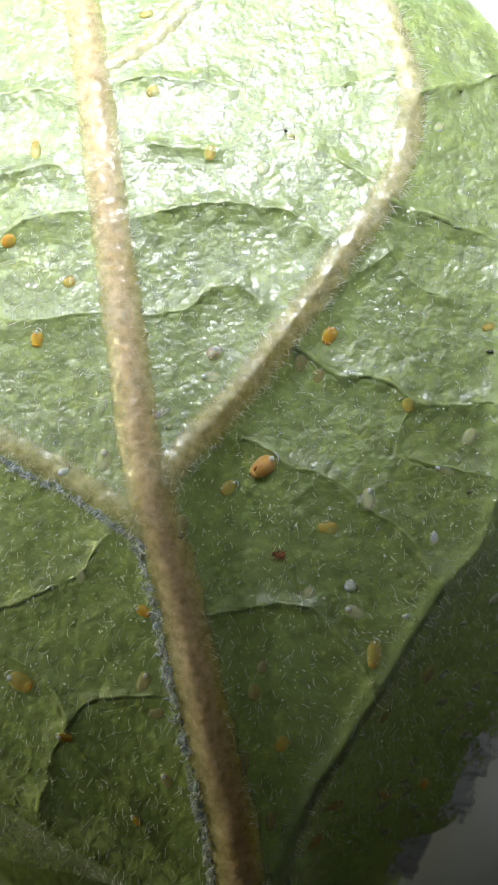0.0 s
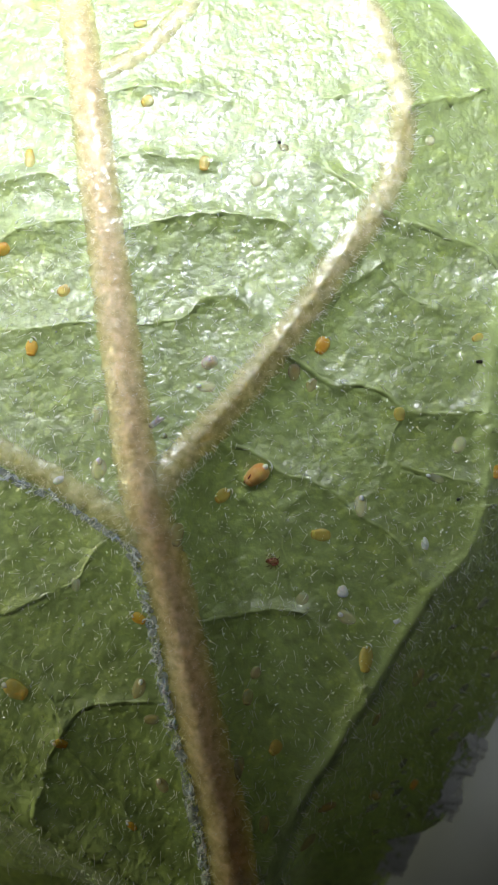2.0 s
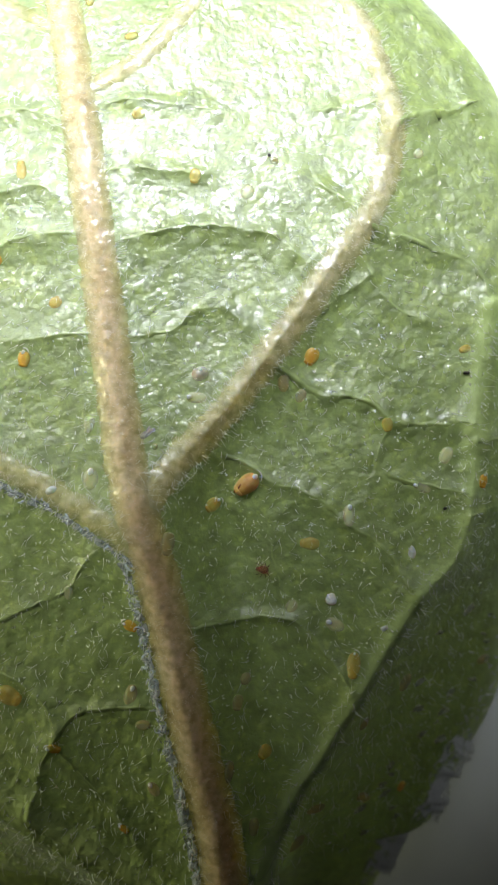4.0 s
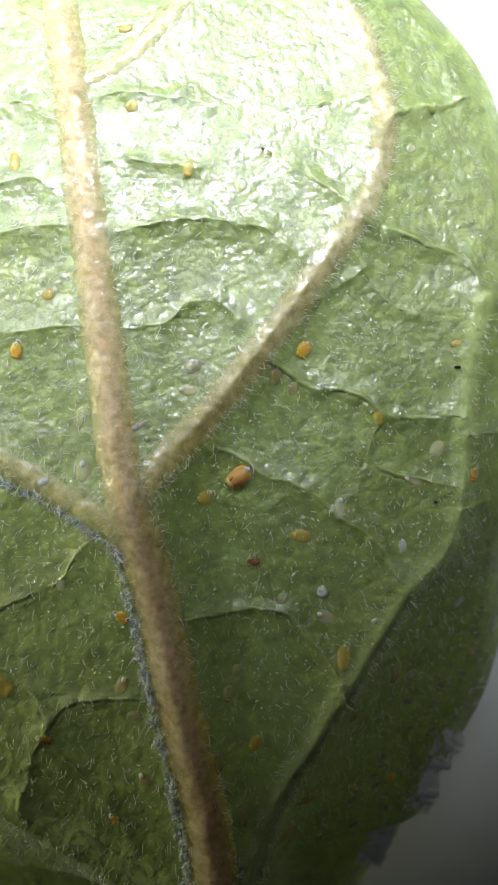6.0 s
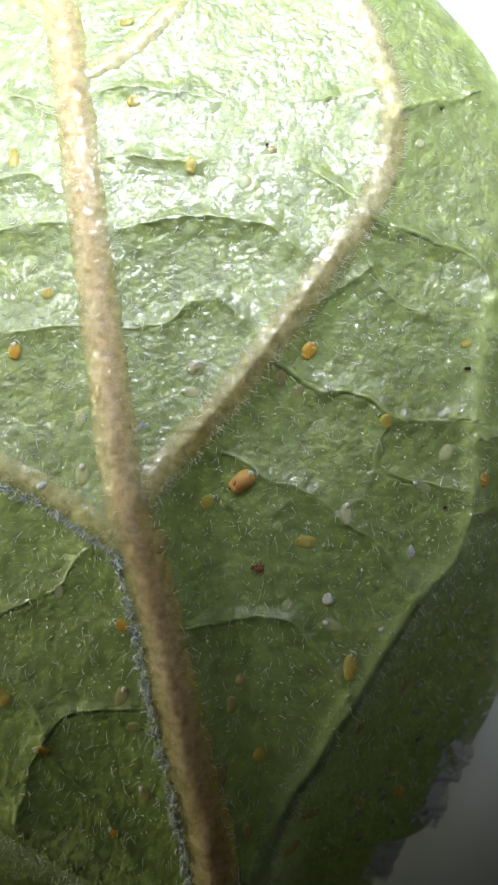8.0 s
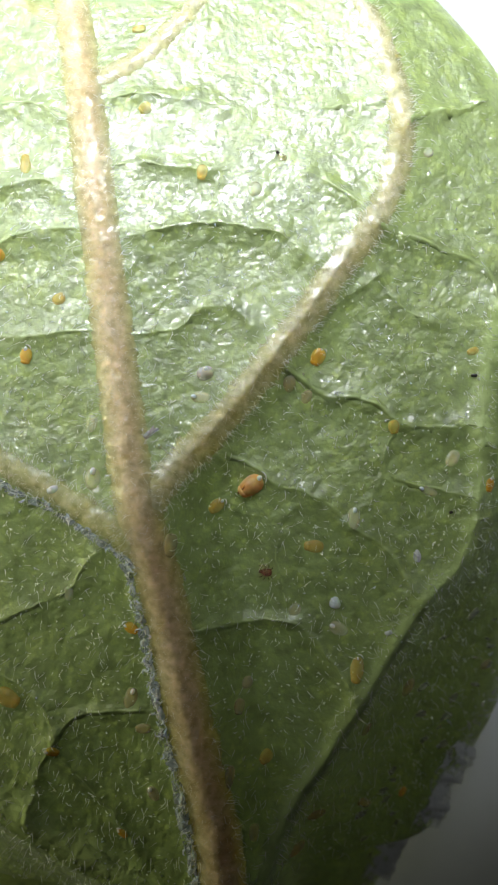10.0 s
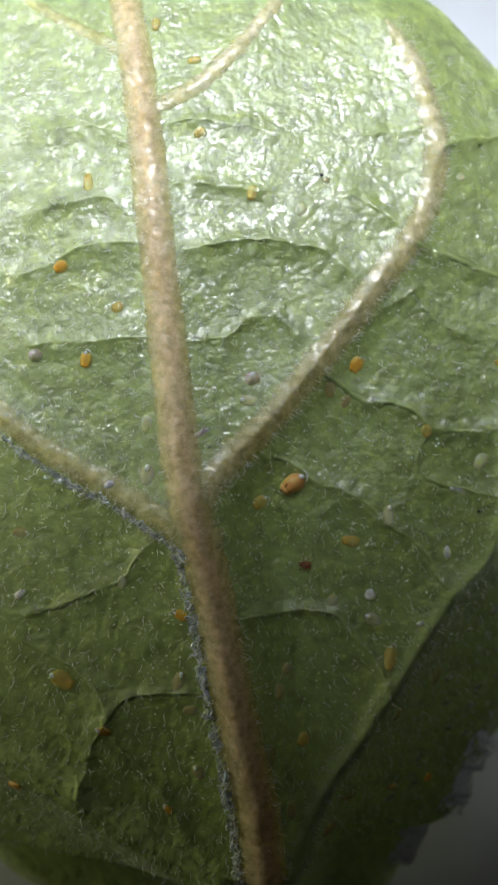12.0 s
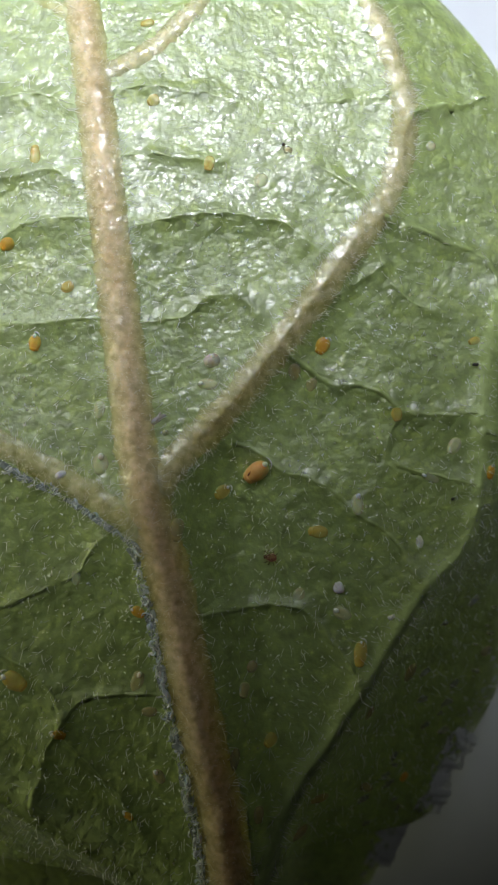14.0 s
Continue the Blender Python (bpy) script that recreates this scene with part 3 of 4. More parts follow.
def build_hairs():
    rng = np.random.default_rng(4)
    n = 5600
    x, y = rng.uniform(-13, 9.6, n), rng.uniform(-17, 16, n)
    keep = inside(x, y)
    x, y = x[keep], y[keep]
    n = len(x)
    z = leaf_height(x, y)
    az = rng.normal(-1.9, 0.9, n)
    me = hair_mesh(x, y, z - 0.01, az, rng.uniform(0.5, 1.15, n), rng.uniform(0.10, 0.46, n), rng.uniform(0.009, 0.016, n), rng)
    tagged(part("blade_hairs", me, HAIR, leaf, "short clear hairs scattered over the blade"), kind="stuff")
    for name, r, count in (("midrib", 0.78, 700), ("side_right", 0.46, 560), ("side_left", 0.5, 360), ("basal_right", 0.3, 260)):
        line = smooth(MAIN_VEINS[name][4], 0.05)
        i = rng.integers(1, len(line) - 2, count)
        tan = line[i + 1] - line[i - 1]
        tan /= np.linalg.norm(tan, axis=1)[:, None]
        sgn = np.where(rng.random(count) < 0.5, 1.0, -1.0)
        off = sgn * r * rng.uniform(0.75, 1.2, count)
        px, py = line[i, 0] + tan[:, 1] * off, line[i, 1] - tan[:, 0] * off
        az = np.arctan2(-tan[:, 0] * sgn, tan[:, 1] * sgn) + rng.normal(0, 0.5, count)
        z = leaf_height(px, py) + rng.uniform(0, 0.3, count) * r
        me = hair_mesh(px, py, z, az, rng.uniform(0.2, 0.9, count), rng.uniform(0.18, 0.52, count), rng.uniform(0.006, 0.011, count), rng)
        tagged(part("vein_hairs", me, HAIR, leaf, "short clear hairs along a vein"), kind="stuff")
    # a short dense down on the skin of the raised veins
    for name, high, count in (("midrib", 0.34, 4800), ("side_right", 0.20, 2400), ("side_left", 0.20, 1700), ("top_right", 0.20, 700)):
        r0, r1 = MAIN_VEINS[name][:2]
        line = smooth(MAIN_VEINS[name][4], 0.05)
        i = rng.integers(1, len(line) - 2, count)
        tan = line[i + 1] - line[i - 1]
        tan /= np.linalg.norm(tan, axis=1)[:, None]
        r = r0 + (r1 - r0) * i / len(line)
        t = rng.uniform(-1, 1, count)
        px, py = line[i, 0] + tan[:, 1] * 1.3 * r * t, line[i, 1] - tan[:, 0] * 1.3 * r * t
        z = leaf_height(px, py, False) + high * r * np.cos(t * np.pi / 2) ** 1.6
        az = np.arctan2(-tan[:, 0] * t, tan[:, 1] * t) + rng.normal(0, 0.8, count)
        me = hair_mesh(px, py, z - 0.01, az, rng.uniform(0.1, 1.0, count), rng.uniform(0.05, 0.17, count), rng.uniform(0.006, 0.012, count), rng)
        tagged(part("vein_down", me, DOWN, leaf, "fine pale down on a raised vein"), kind="stuff")


build_hairs()


def build_specks():
    """Small white bits all over the blade: its pale dots, and glints put in as specks."""
    rng = np.random.default_rng(14)
    n = 3200
    x, y = rng.uniform(-12, 9.3, n), rng.uniform(-16.5, 9, n)
    keep = inside(x, y)
    x, y = x[keep], y[keep]
    n = len(x)
    me = hair_mesh(x, y, leaf_height(x, y), rng.uniform(0, 6.3, n), rng.uniform(-0.1, 0.3, n), rng.uniform(0.05, 0.14, n), rng.uniform(0.02, 0.05, n), rng)
    tagged(part("pale_specks", me, SPECKS, leaf, "tiny white bits for pale dots and glints on the blade"), kind="stuff")


build_specks()


def wax_crust(name, label, line, side, spread, count, lengths, widths, seed, lift=0.0):
    """Little bent shreds of glossy wax heaped along one side of a line."""
    rng = np.random.default_rng(seed)
    i = rng.integers(1, len(line) - 2, count)
    tan = line[i + 1] - line[i - 1]
    tan /= np.linalg.norm(tan, axis=1)[:, None]
    clump = grain(i * 0.05, i * 0.0, 1.4, seed) * 0.5 + 0.5
    off = side + rng.normal(0, spread, count) * (0.5 + clump)
    x, y = line[i, 0] + tan[:, 1] * off, line[i, 1] - tan[:, 0] * off
    az = np.arctan2(tan[:, 1], tan[:, 0]) + rng.normal(0, 0.8, count) + np.where(rng.random(count) < 0.5, np.pi, 0)
    z = leaf_height(x, y) + lift + rng.uniform(0, 0.12, count)
    me = hair_mesh(x, y, z, az, rng.uniform(-0.1, 0.4, count), rng.uniform(*lengths, count), rng.uniform(*widths, count), rng)
    return tagged(part(name, me, WAX, leaf, label), kind="stuff")


def wax_rim(label, line, side, r, seed):
    """A jagged thread of wet wax that clings to the foot of a vein."""
    run = np.arange(len(line)) * 0.05
    tan = np.gradient(line, axis=0)
    tan /= np.linalg.norm(tan, axis=1)[:, None] + 1e-9
    off = side + 0.07 * grain(run, run * 0, 2.2, seed) + 0.05 * grain(run, run * 0, 6.0, seed + 1)
    path = np.stack([line[:, 0] + tan[:, 1] * off, line[:, 1] - tan[:, 0] * off], 1)
    thick = r * (0.08 + np.clip(grain(run, run * 0 + 3, 3.1, seed + 2) + 0.05, 0, 1.4))
    me = vein_rib(path, r, r, 9, 0.8, 1.3, seed)
    co = np.zeros(len(me.vertices) * 3)
    me.vertices.foreach_get("co", co)
    co = co.reshape(len(path), -1, 3)
    mid = co.mean(1, keepdims=True)
    co = mid + (co - mid) * (thick / r)[:, None, None] + np.array([0, 0, 0.00006])
    me.vertices.foreach_set("co", co.ravel())
    return part("wax_rim", me, WET, leaf, label)


def wax_lace(label, line, side, spread, count, seed):
    """Small open loops and arcs of wet wax, piled against the foot of a vein."""
    rng = np.random.default_rng(seed)
    i = rng.integers(1, len(line) - 2, count)
    tan = line[i + 1] - line[i - 1]
    tan /= np.linalg.norm(tan, axis=1)[:, None]
    off = side + rng.normal(0, spread, count)
    cx, cy = line[i, 0] + tan[:, 1] * off, line[i, 1] - tan[:, 0] * off
    cz = leaf_height(cx, cy) + rng.uniform(0.02, 0.20, count)
    rings, sides = 10, 4
    big, tube = rng.uniform(0.06, 0.17, count), rng.uniform(0.018, 0.040, count)
    a = rng.uniform(0, 6.3, count)[:, None] + np.linspace(0, 1, rings)[None] * rng.uniform(0.8, 3.0, count)[:, None]
    lean, turn = rng.uniform(-0.9, 0.9, count)[:, None], rng.uniform(0, 6.3, count)[:, None]
    thick = tube[:, None] * (0.35 + np.sin(np.linspace(0.1, np.pi - 0.1, rings)))[None]
    pts = np.zeros((count, rings, sides, 3))
    for k in range(sides):
        g = 2 * np.pi * k / sides
        rad = big[:, None] * (1 + 0.25 * np.sin(2 * a + turn)) + thick * np.cos(g)
        u, v, w = rad * np.cos(a), rad * np.sin(a), thick * np.sin(g)
        v, w = v * np.cos(lean) - w * np.sin(lean), v * np.sin(lean) + w * np.cos(lean)
        pts[:, :, k] = np.stack([cx[:, None] + u * np.cos(turn) - v * np.sin(turn), cy[:, None] + u * np.sin(turn) + v * np.cos(turn), cz[:, None] + w], -1)
    quads = [[r * sides + k, r * sides + (k + 1) % sides, (r + 1) * sides + (k + 1) % sides, (r + 1) * sides + k] for r in range(rings - 1) for k in range(sides)]
    faces = (np.arange(count)[:, None, None] * rings * sides + np.array(quads)[None]).reshape(-1, 4)
    me = bpy.data.meshes.new("wax_lace")
    me.from_pydata((pts.reshape(-1, 3) * MM).tolist(), [], faces.tolist())
    me.polygons.foreach_set("use_smooth", np.ones(len(faces), bool))
    return tagged(part("wax_lace", me, WET, leaf, label), kind="stuff")


def wax_flakes(label, spots, seed):
    """Thin ragged flakes of wax lying level on the blade; spots are x, y, length and turn."""
    rng = np.random.default_rng(seed)
    verts, faces = [], []
    for x, y, length, turn in spots:
        a = np.linspace(0, 2 * np.pi, 15, endpoint=False)
        rad = 0.5 * length * rng.uniform(0.45, 1.0, 15)
        u, v = rad * np.cos(a), 0.42 * rad * np.sin(a)
        px = x + u * math.cos(turn) - v * math.sin(turn)
        py = y + u * math.sin(turn) + v * math.cos(turn)
        top = float(leaf_height(np.array([x]), np.array([y]))[0]) + 0.10 + 0.06 * rng.uniform(-1, 1, 15)
        n = len(verts)
        verts += [(p, q, h) for p, q, h in zip(px, py, top)] + [(p, q, h - 0.03) for p, q, h in zip(px, py, top)]
        faces += [tuple(range(n, n + 15)), tuple(range(n + 29, n + 14, -1))] + [(n + k, n + 15 + k, n + 15 + (k + 1) % 15, n + (k + 1) % 15) for k in range(15)]
    me = bpy.data.meshes.new("loose_wax")
    me.from_pydata((np.array(verts) * MM).tolist(), [], faces)
    return tagged(part("loose_wax", me, FLAKE, leaf, label), kind="stuff")


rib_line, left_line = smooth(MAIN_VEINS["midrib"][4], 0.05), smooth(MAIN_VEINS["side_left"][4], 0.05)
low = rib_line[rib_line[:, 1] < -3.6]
wax_rim("jagged bluish white wax along the midrib", low, -0.86, 0.075, 31)
wax_rim("jagged bluish white wax along the midrib", low, -0.99, 0.05, 35)
wax_rim("jagged bluish white wax below the side vein", left_line, -0.54, 0.05, 41)
wax_crust("wax_crust", "glistening bluish white wax along the midrib", low, -0.92, 0.09, 130, (0.08, 0.26), (0.015, 0.035), 21, 0.05)
wax_crust("wax_crust", "glistening bluish white wax below the side vein", left_line, -0.56, 0.09, 90, (0.08, 0.24), (0.012, 0.03), 22, 0.06)
wax_lace("lacy bluish white wax loops along the midrib", low, -0.93, 0.10, 120, 24)
wax_lace("lacy bluish white wax loops below the side vein", left_line, -0.58, 0.07, 70, 25)
edge = RIGHT_EDGE[(RIGHT_EDGE[:, 1] < -7) & (RIGHT_EDGE[:, 1] > -22.0)]
film_line = smooth(edge[(edge[:, 1] < -12.0) & (edge[:, 1] > -20.0)][::4], 0.05)


def wax_ribbon(line, inner, outer, ragged, seed, level):
    """A ragged thin ribbon of wax along a line; level ones stand off from the blade, the others cling to it."""
    across = 25
    tan = np.gradient(line, axis=0)
    tan /= np.linalg.norm(tan, axis=1)[:, None]
    run = np.arange(len(line)) * 0.05
    t = np.linspace(0, 1, across)
    inner = inner + ragged * (grain(run, run * 0, 0.8, seed) + 0.5 * grain(run, run * 0, 1.9, seed + 1))
    outer = outer + ragged * (0.5 * grain(run, run * 0, 0.7, seed + 2) + 0.4 * grain(run, run * 0, 2.6, seed + 3) + 0.3 * grain(run, run * 0, 6.5, seed + 4))
    off = inner[:, None] + (outer - inner)[:, None] * t[None]
    x = line[:, 0, None] + tan[:, 1, None] * off
    y = line[:, 1, None] - tan[:, 0, None] * off
    if level:
        z0 = leaf_height(line[:, 0] - tan[:, 1], line[:, 1] + tan[:, 0], False)
        z0 = np.convolve(np.pad(z0, 12, mode="edge"), np.ones(25) / 25, "valid")
        z = z0[:, None] + 0.24 - 0.50 * t[None] + 0.05 * grain(x, y, 1.2, seed + 5)
    else:
        z = leaf_height(x.ravel(), y.ravel(), False).reshape(x.shape) + 0.10 + 0.07 * grain(x, y, 2.2, seed + 5) + 0.06 * grain(x, y, 5.0, seed + 6)
    top, under = np.stack([x, y, z], -1), np.stack([x, y, z - 0.015], -1)[:, ::-1]
    return mesh_grid("wax_film", np.concatenate([top, under], 1).reshape(-1, 3), 2 * across, len(line), closed_u=True)


part("wax_film", wax_ribbon(film_line, -1.25, 0.10, 0.30, 51, True), FILM, leaf, "thin greyish white wax film with holes")
part("wax_film", wax_ribbon(low, -1.12, -0.74, 0.12, 81, False), WET_FILM, leaf, "glistening torn wax film along the midrib")
part("wax_film", wax_ribbon(left_line, -0.72, -0.46, 0.09, 91, False), WET_FILM, leaf, "glistening torn wax film below the side vein")
flake_rng = np.random.default_rng(71)
wax_flakes("ragged grey wax flakes on the drooping edge", [(6.6 + 3.2 * flake_rng.random() + 0.45 * (h + 9), h, 0.3 + 0.5 * flake_rng.random(), 0.6 + 0.5 * flake_rng.normal()) for h in np.linspace(-15.5, -6.5, 24)], 72)
wax_crust("wax_crust", "bits of greyish wax on the leaf's edge", smooth(edge[::4], 0.05), -0.7, 0.35, 130, (0.12, 0.4), (0.02, 0.06), 23)


# ---- the table ----
def build_table():
    bm = bmesh.new()
    bmesh.ops.create_cube(bm, size=1.0)
    bmesh.ops.scale(bm, vec=(1.2, 0.8, 0.02), verts=bm.verts)
    bmesh.ops.bevel(bm, geom=bm.edges[:], offset=0.002, segments=2, affect="EDGES")
    me = bpy.data.meshes.new("table_top")
    bm.to_mesh(me)
    bm.free()
    me.materials.append(TABLE)
    ob = new("table_top", me)
    ob.location = (0, 0, TABLE_Z * MM - 0.01)
    return tagged(ob, "plain white matt table top under the leaf", "table", kind="structure")


TABLE_Z = min(v.co.z for v in blade.data.vertices) / MM
build_table()


# ---- insects and specks on the leaf ----
def place(x, y, turn, lift=0.0):
    """A pose on the blade: z along its normal, x along the given turn in degrees."""
    e = 0.25
    z0, zx, zy = (float(leaf_height(np.array([a]), np.array([b]), False)[0]) for a, b in ((x, y), (x + e, y), (x, y + e)))
    normal = Vector((-(zx - z0) / e, -(zy - z0) / e, 1)).normalized()
    ax = Vector((math.cos(radians(turn)), math.sin(radians(turn)), 0))
    ax = (ax - normal * ax.dot(normal)).normalized()
    m = Matrix((ax, normal.cross(ax), normal)).transposed().to_4x4()
    m.translation = Vector((x, y, z0 + 0.03 + lift)) * MM
    return m


def ovoid(name, length, width, high, nose=0.0, rings=14, sides=20, seg=0, wob=0.0, seed=0, base=0.35):
    """A long drop along x: nose narrows the front, seg makes shallow rings, the belly is flattened."""
    t = np.linspace(0, np.pi, rings)
    a = np.linspace(0, 2 * np.pi, sides, endpoint=False)
    tt, aa = np.meshgrid(t, a, indexing="ij")
    along = -np.cos(tt)
    girth = np.sin(tt) ** 0.85 * (1 - nose * along * 0.5)
    if seg:
        girth = girth * (1 + 0.035 * np.cos(along * seg * np.pi))
    girth = girth * (1 + wob * grain(tt, aa, 1.3, seed))
    up = np.sin(aa)
    up = np.where(up < 0, up * base, up)
    pts = np.stack([along * length / 2, np.cos(aa) * girth * width / 2, up * girth * high], -1)
    return mesh_grid(name, pts.reshape(-1, 3), sides, rings, closed_u=True)


def sub(ob, x=0.0, y=0.0, z=0.0, rz=0.0, ry=0.0):
    ob.matrix_basis = pose(x * MM, y * MM, z * MM, 0, ry, rz)
    return ob


def bead(name, r, material, parent, x, y, z, stretch=1.0, label=""):
    return sub(part(name, ovoid(name, 2 * r * stretch, 2 * r, r, 0, 8, 10, base=1.0), material, parent, label), x, y, z)


def curl(name, length, r, bend, material, parent, x, y, z, turn):
    """A thin bent thread of wax."""
    s = np.linspace(0, 1, 9)
    a = (s - 0.5) * bend
    px, py = np.cumsum(np.cos(a)) * length / 9, np.cumsum(np.sin(a)) * length / 9
    ang = np.linspace(0, 2 * np.pi, 6, endpoint=False)
    rad = r * np.sqrt(np.clip(1 - (2 * s - 1) ** 2, 0.05, 1))
    pts = np.stack([px[:, None] - np.sin(a)[:, None] * np.cos(ang) * rad[:, None], py[:, None] + np.cos(a)[:, None] * np.cos(ang) * rad[:, None],
                    np.sin(ang) * rad[:, None]], -1)
    return sub(part(name, mesh_grid(name, pts.reshape(-1, 3), 6, 9, closed_u=True), material, parent), x, y, z, turn)


def nymph(x, y, length, width, turn, skin, label, wax=0, seed=0, high=None, group="nymphs on the leaf"):
    """A legless-looking oval nymph: abdomen, head, two eye spots and, where it shows, a waxy end."""
    root = tagged(new("insect_nymph"), label, "insect", group)
    root.matrix_basis = place(x, y, turn)
    high = high or width * 0.24
    part("abdomen", ovoid("abdomen", length, width, high, -0.25, 16, 22, 5, 0.05, seed), skin, root)
    sub(part("head", ovoid("head", length * 0.36, width * 0.74, high * 0.85, 0.4, 9, 14, 0, 0.04, seed + 1), skin, root), -length * 0.31)
    for s in (-1, 1):
        bead("eye", 0.014, BROWN, root, -length * 0.40, s * width * 0.22, high * 0.50)
    if wax:
        w = width * 0.3 * wax
        # white bead for the waxy end and the highlight on it
        bead("wax_glint", w * 0.5, WAX, root, length * 0.44, 0.03, high * 0.45, 1.4, "white bead for wax and glint")
        curl("wax_thread", length * 0.6 * wax, 0.026, 1.9, WAX, root, length * 0.42, -width * 0.35, high * 0.35, 60)
    return root


def scale_nymph(x, y, length, width, turn, skin, label, glint=1, seed=0):
    """A flat translucent scale-like nymph with a thin rim and a yolk inside."""
    root = tagged(new("scale_nymph"), label, "insect", "pale scales on the leaf")
    root.matrix_basis = place(x, y, turn)
    part("shell", ovoid("shell", length, width, width * 0.18, -0.15, 14, 20, 4, 0.05, seed), skin, root)
    part("rim", ovoid("rim", length * 1.10, width * 1.14, width * 0.07, -0.15, 12, 20, 0, 0.08, seed + 2), skin, root)
    if glint:
        # white bead put in as the highlight at one end
        bead("wax_glint", width * 0.20, WAX, root, length * 0.40, 0.0, width * 0.20, 1.3, "white bead for wax and glint")
    return root



def marked_nymph(x, y, length, width, turn, label):
    root = nymph(x, y, length, width, turn, RUST, label, 1.0, 11, width * 0.55)
    for dx, dy, l, w in ((-0.42, 0.10, 0.16, 0.10), (-0.10, 0.16, 0.34, 0.07), (0.10, -0.10, 0.26, 0.06)):
        mark = part("back_mark", ovoid("back_mark", length * l, width * w * 2, 0.03, 0, 8, 10), BROWN, root, "dark brown streak")
        sub(mark, dx * length, dy * width, width * 0.50 * (1 - abs(dx)), 12)
    return root


def mite(x, y, length, turn, label):
    """A tiny eight-legged mite: two body halves and bent legs."""
    root = tagged(new("mite"), label, "mite")
    root.matrix_basis = place(x, y, turn, 0.03)
    part("body", ovoid("body", length, length * 0.66, length * 0.30, -0.3, 12, 16, 3, 0.12, 27), RED, root)
    sub(part("head", ovoid("head", length * 0.34, length * 0.36, length * 0.18, 0.5, 8, 10, 0, 0.1, 28), RED, root), -length * 0.55)
    for side in (-1, 1):
        for k, a in enumerate((150, 115, 70, 40)):
            curl("leg", length * 0.55, 0.016, 1.2 * side, RED, root, length * (-0.28 + 0.17 * k), side * length * 0.24, 0.03, side * a)
    return root


def flake(x, y, length, width, turn, skin, label, seed=0, lift=0.0):
    root = tagged(new("flake"), label, "debris")
    root.matrix_basis = place(x, y, turn, lift)
    part("chip", ovoid("chip", length, width, width * 0.35, 0.5, 8, 9, 0, 0.45, seed), skin, root)
    sub(part("shard", ovoid("shard", length * 0.6, width * 0.45, width * 0.30, 0.8, 7, 8, 0, 0.5, seed + 4), skin, root), length * 0.1, width * 0.25, width * 0.1, 35)
    return root


def speck(x, y, length, width, turn, skin, label, seed=0):
    ob = new("speck", ovoid("speck", length, width, width * 0.5, 0.3, 8, 9, 0, 0.4, seed))
    ob.data.materials.append(skin)
    ob.matrix_basis = place(x, y, turn, 0.03)
    return tagged(ob, label, "debris")


def dew(x, y, length, width, turn, skin, label, seed=0):
    root = tagged(new("honeydew_drop"), label, "droplet")
    root.matrix_basis = place(x, y, turn)
    part("bead", ovoid("bead", length, width, width * 0.6, 0, 14, 18, 0, 0.06, seed), skin, root)
    # small white bead near the top of the drop
    bead("white_bead", width * 0.16, WAX, root, length * 0.1, width * 0.15, width * 0.50)
    return root


nymph(-8.06, 9.96, 0.80, 0.40, -85, AMBER, 'long amber nymph lying on the glossy leaf', 0, 1)
nymph(-9.02, 6.73, 0.56, 0.44, 30, ORANGE, 'small orange nymph sitting on the green leaf', 0, 2)
nymph(-7.97, 3.2, 0.56, 0.44, 80, ORANGE, 'orange nymph with a white waxy end on the leaf', 1.0, 3)
nymph(2.3, 3.27, 0.66, 0.50, 60, ORANGE, 'orange nymph with a white waxy end on the leaf', 0.5, 4)
marked_nymph(-0.08, -1.34, 1.00, 0.68, 38, 'large rust-orange nymph with brown streaks and wax')
nymph(-1.33, -2.09, 0.64, 0.48, 35, AMBER, 'brownish orange nymph with a curved white wax thread', 0.8, 5)
nymph(2.18, -3.49, 0.72, 0.44, -3, AMBER, 'yellow-orange oval nymph on the leaf', 0, 6)
nymph(5.01, 0.78, 0.52, 0.40, 100, AMBER, 'small orange nymph sitting on the green leaf', 0, 7)
nymph(8.61, -1.32, 0.52, 0.40, 75, ORANGE, 'orange nymph with a white waxy end on the leaf', 0.7, 8)
nymph(7.96, 3.55, 0.44, 0.28, 20, AMBER, "small faint yellow nymph near the leaf's edge", 0, 9)
nymph(3.68, -7.81, 0.92, 0.48, 80, AMBER, 'long amber nymph beside the low light vein', 0.6, 10)
nymph(0.5, -11.09, 0.56, 0.48, 40, AMBER, 'dull tan nymph in the shaded part of the leaf', 0, 12)
nymph(-0.46, -9.18, 0.56, 0.44, 70, TAN, 'dull tan nymph in the shaded part of the leaf', 0, 13)
nymph(-6.95, -10.58, 0.48, 0.44, 150, ORANGE, 'orange nymph with a white waxy end on the leaf', 1.1, 14)
nymph(-8.62, -8.82, 0.92, 0.68, 150, AMBER, 'large amber nymph with white wax at its side', 0.9, 15)
nymph(-4.54, -13.56, 0.40, 0.34, 130, ORANGE, 'orange nymph with a white waxy end on the leaf', 1.0, 16)
nymph(-4.18, -6.22, 0.52, 0.38, 150, ORANGE, 'orange nymph with a white waxy end on the leaf', 0.9, 17)
nymph(-2.85, -3.33, 0.84, 0.52, 75, TAN, 'tan pinkish nymph on the side of the midrib', 0, 18)
nymph(-10.48, -13.02, 0.56, 0.40, 10, RUST, "rust-orange nymph by the leaf's lower edge", 0, 19)
nymph(-10.37, -3.33, 0.56, 0.38, 0, TAN, 'tan nymph on the leaf blade', 0.6, 20)
nymph(-3.85, 11.97, 0.48, 0.40, 30, AMBER, 'faint yellow nymph in the glare', 0, 21)
nymph(-1.83, 9.67, 0.54, 0.40, 80, AMBER, 'faint yellow nymph in the glare', 0, 22)
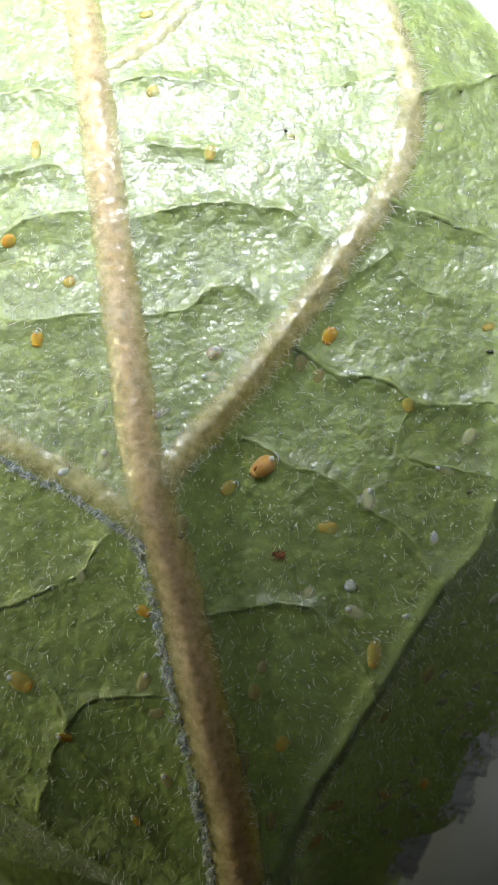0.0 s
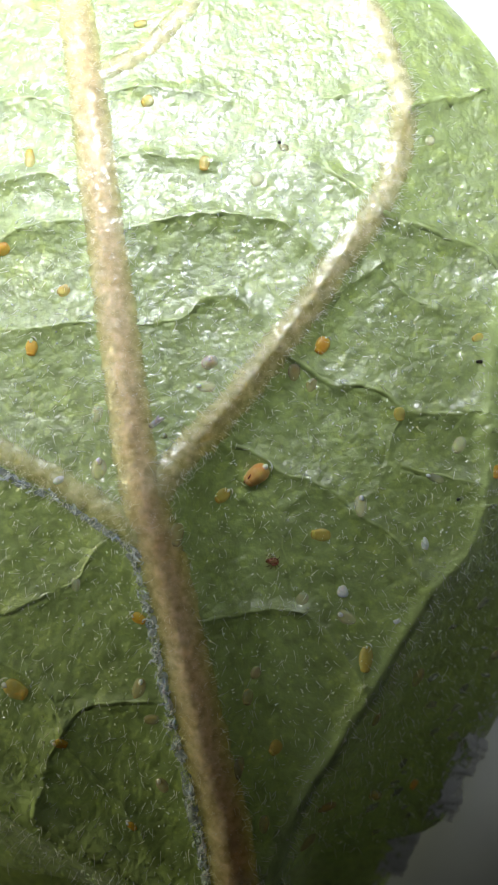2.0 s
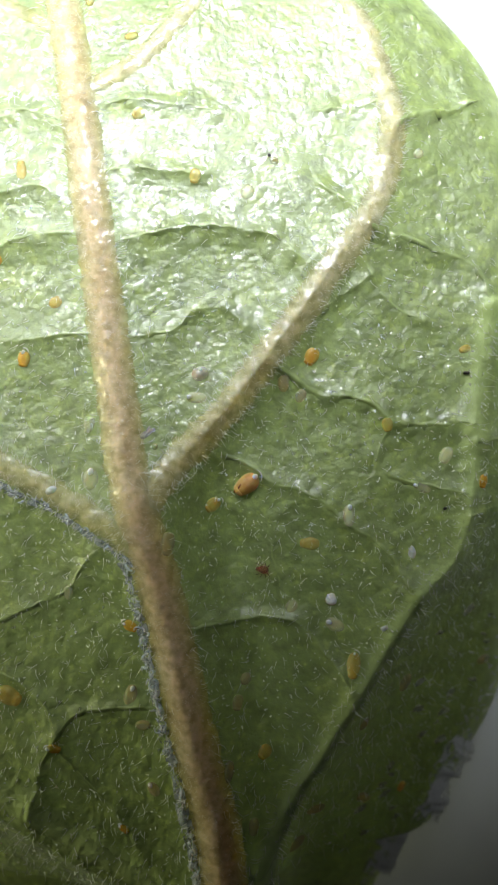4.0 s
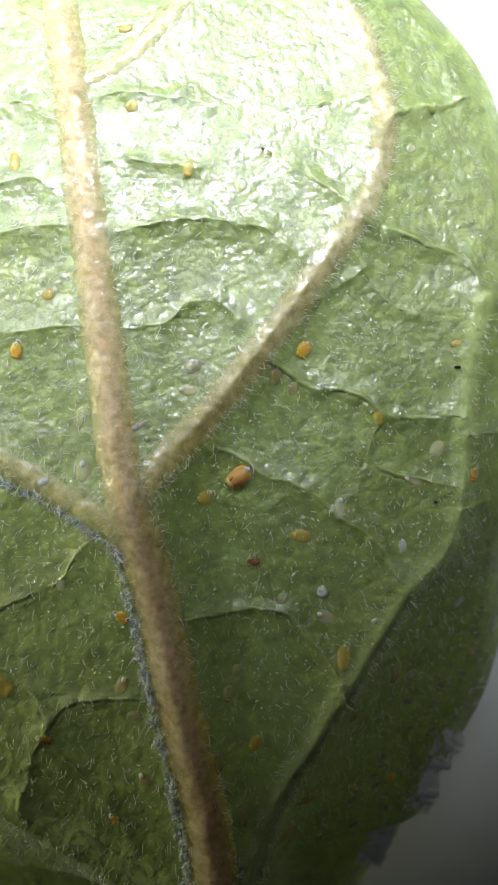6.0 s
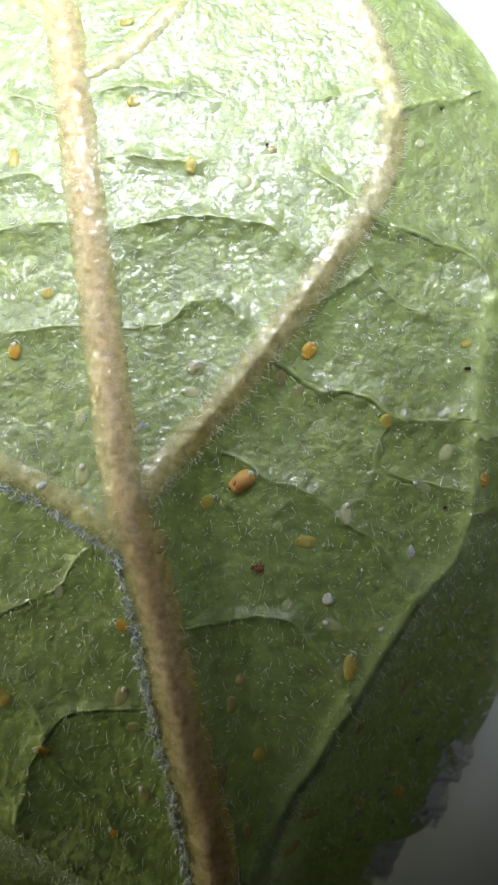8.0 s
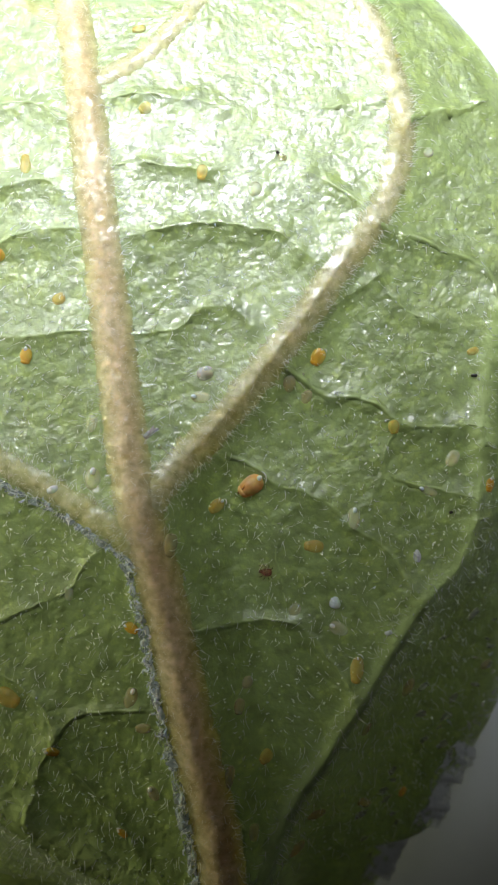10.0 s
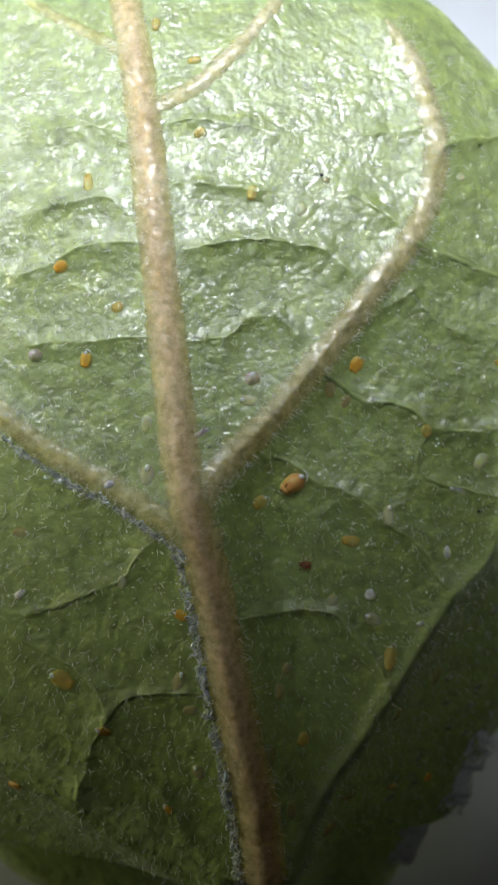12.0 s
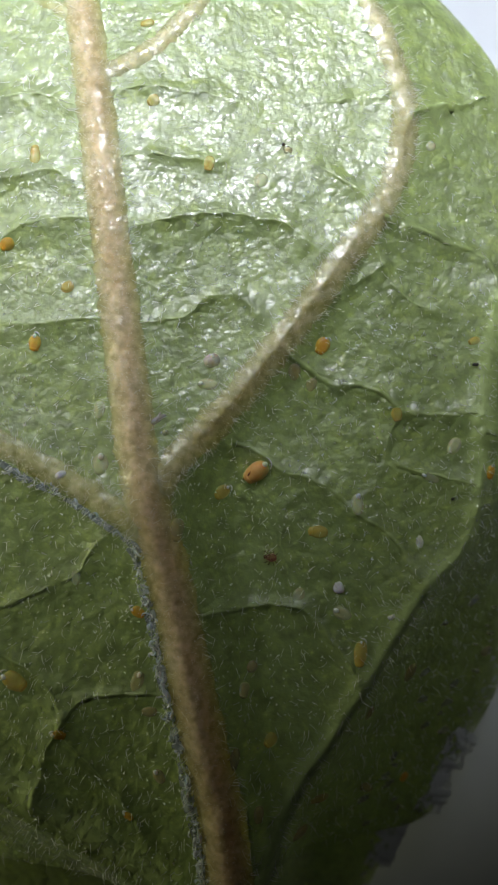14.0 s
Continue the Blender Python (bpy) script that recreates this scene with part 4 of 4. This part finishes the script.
scale_nymph(0.02, 9.14, 0.52, 0.40, 60, PALE, 'pale green flat nymph clinging to the leaf', 0, 23)
nymph(-4.15, 15.02, 0.52, 0.34, 10, AMBER, 'amber nymph on the upper side vein', 0, 24)
nymph(-5.73, 16.61, 0.64, 0.36, 85, AMBER, 'long amber nymph lying on the glossy leaf', 0, 25)
nymph(6.1, -13.86, 0.44, 0.32, 60, RUST, 'small reddish nymph near the shaded leaf edge', 0, 26)
mite(0.5, -4.46, 0.42, 0, 'tiny dark red mite on the green leaf')
scale_nymph(3.6, -2.48, 0.72, 0.40, 85, PALE, 'pale yellow nymph with a bright glint at one end', 1, 31)
scale_nymph(3.06, -6.4, 0.64, 0.40, 155, PALE, 'pale yellow nymph with a bright glint at one end', 1, 32)
scale_nymph(1.49, -5.78, 0.52, 0.38, 60, PALE, 'pale green flat nymph clinging to the leaf', 0, 33)
scale_nymph(6.32, -1.52, 0.68, 0.34, 155, PALE, 'pale yellow nymph with a bright glint at one end', 1, 34)
scale_nymph(1.28, 2.27, 0.66, 0.42, 95, TAN, 'pale tan oval nymph beside the side vein', 0, 35)
scale_nymph(1.89, 1.83, 0.54, 0.34, 60, TAN, 'pale tan oval nymph beside the side vein', 0, 36)
scale_nymph(-5.53, -1.07, 0.68, 0.50, 82, PALE, 'pale yellow nymph with a bright glint at one end', 1, 37)
scale_nymph(-1.81, 1.77, 0.64, 0.36, 175, PALE, 'pale yellow nymph with a bright glint at one end', 1, 38)
scale_nymph(-4.22, -8.67, 0.72, 0.40, 70, TAN, 'pale yellow nymph with a bright glint at one end', 1, 39)
scale_nymph(-3.44, -12.05, 0.52, 0.36, 120, TAN, 'pale yellow nymph with a bright glint at one end', 1, 40)
scale_nymph(-6.42, -5.09, 0.52, 0.32, 85, PALE, 'pale green flat nymph clinging to the leaf', 0, 41)
scale_nymph(-5.61, 0.85, 0.56, 0.36, 80, PALE, 'pale green flat nymph clinging to the leaf', 0, 42)
scale_nymph(7.21, -0.34, 0.60, 0.40, 60, PALE, 'pale green flat nymph clinging to the leaf', 0, 43)
scale_nymph(6.3, 10.72, 0.40, 0.30, 30, PALE, 'pale green flat nymph clinging to the leaf', 0, 44)
scale_nymph(2.44, -13.8, 0.72, 0.44, 0, TAN, 'dull tan nymph in the shaded part of the leaf', 0, 45)
scale_nymph(4.44, -13.93, 0.64, 0.36, 150, TAN, 'dull tan nymph in the shaded part of the leaf', 0, 46)
scale_nymph(5.95, -9.09, 0.72, 0.48, 70, TAN, 'dull tan nymph in the shaded part of the leaf', 0, 47)
scale_nymph(1.71, -15.29, 0.80, 0.52, 10, TAN, 'dull tan nymph in the shaded part of the leaf', 0, 48)
scale_nymph(9.63, -8.87, 0.56, 0.36, 10, TAN, 'dull tan nymph in the shaded part of the leaf', 0, 49)
scale_nymph(-0.18, -8.45, 0.44, 0.36, 30, TAN, 'dull tan nymph in the shaded part of the leaf', 0, 50)
scale_nymph(-0.78, -11.41, 0.72, 0.34, 80, TAN, 'tan scale on the flank of the midrib', 0, 51)
scale_nymph(-3.78, -9.72, 0.52, 0.34, 10, TAN, 'dull tan nymph in the shaded part of the leaf', 0, 52)
scale_nymph(-6.82, 5.21, 0.44, 0.36, 20, AMBER, 'faint yellow scale in the glare', 0, 53)
scale_nymph(4.22, -10.3, 0.52, 0.36, 70, TAN, 'dull tan nymph in the shaded part of the leaf', 0, 54)
scale_nymph(0.08, -13.52, 0.56, 0.36, 90, TAN, 'dull tan nymph in the shaded part of the leaf', 0, 55)
dew(-1.69, 2.62, 0.60, 0.50, 20, PINK, 'milky pinkish honeydew drop beside the vein', 1)
dew(-9.9, 3.35, 0.52, 0.48, 20, PINK, 'milky greyish honeydew drop on the leaf', 2)
dew(-3.27, 0.06, 0.22, 0.22, 0, PALE, 'tiny clear honeydew drop beside the midrib', 3)
# no drop here: a white bead in place of the vein's glint
dew(-6.92, -1.45, 0.44, 0.28, 25, WAX, 'white bead for a glint on the side vein', 4)
flake(-3.54, 0.53, 0.64, 0.24, 30, PINK, 'curled pinkish shed skin beside the midrib', 5)
flake(5.92, -3.85, 0.48, 0.24, 95, WAX, 'upright white wax flake on the leaf', 6)
flake(2.94, -5.49, 0.44, 0.36, 80, WAX, 'loose white wax fluff on the leaf', 7)
flake(4.82, -6.52, 0.28, 0.16, 10, WAX, 'small white wax flake', 8)
flake(0.99, 10.32, 0.36, 0.24, -30, TAN, 'crumpled grey skin in the glare', 9)
flake(-10.31, -5.67, 0.48, 0.28, 40, WAX, 'small white wax flake', 10)
speck(7.98, 2.66, 0.24, 0.14, 175, BLACK, 'black grain on the leaf near its edge', 1)
speck(0.83, 10.5, 0.14, 0.12, 0, BLACK, 'tiny black grain on the leaf', 2)
speck(7.14, -2.28, 0.14, 0.12, 0, BLACK, 'tiny black grain on the leaf', 3)


def motions():
    """The camera alone moves: all things on the leaf stay where they are."""


motions()
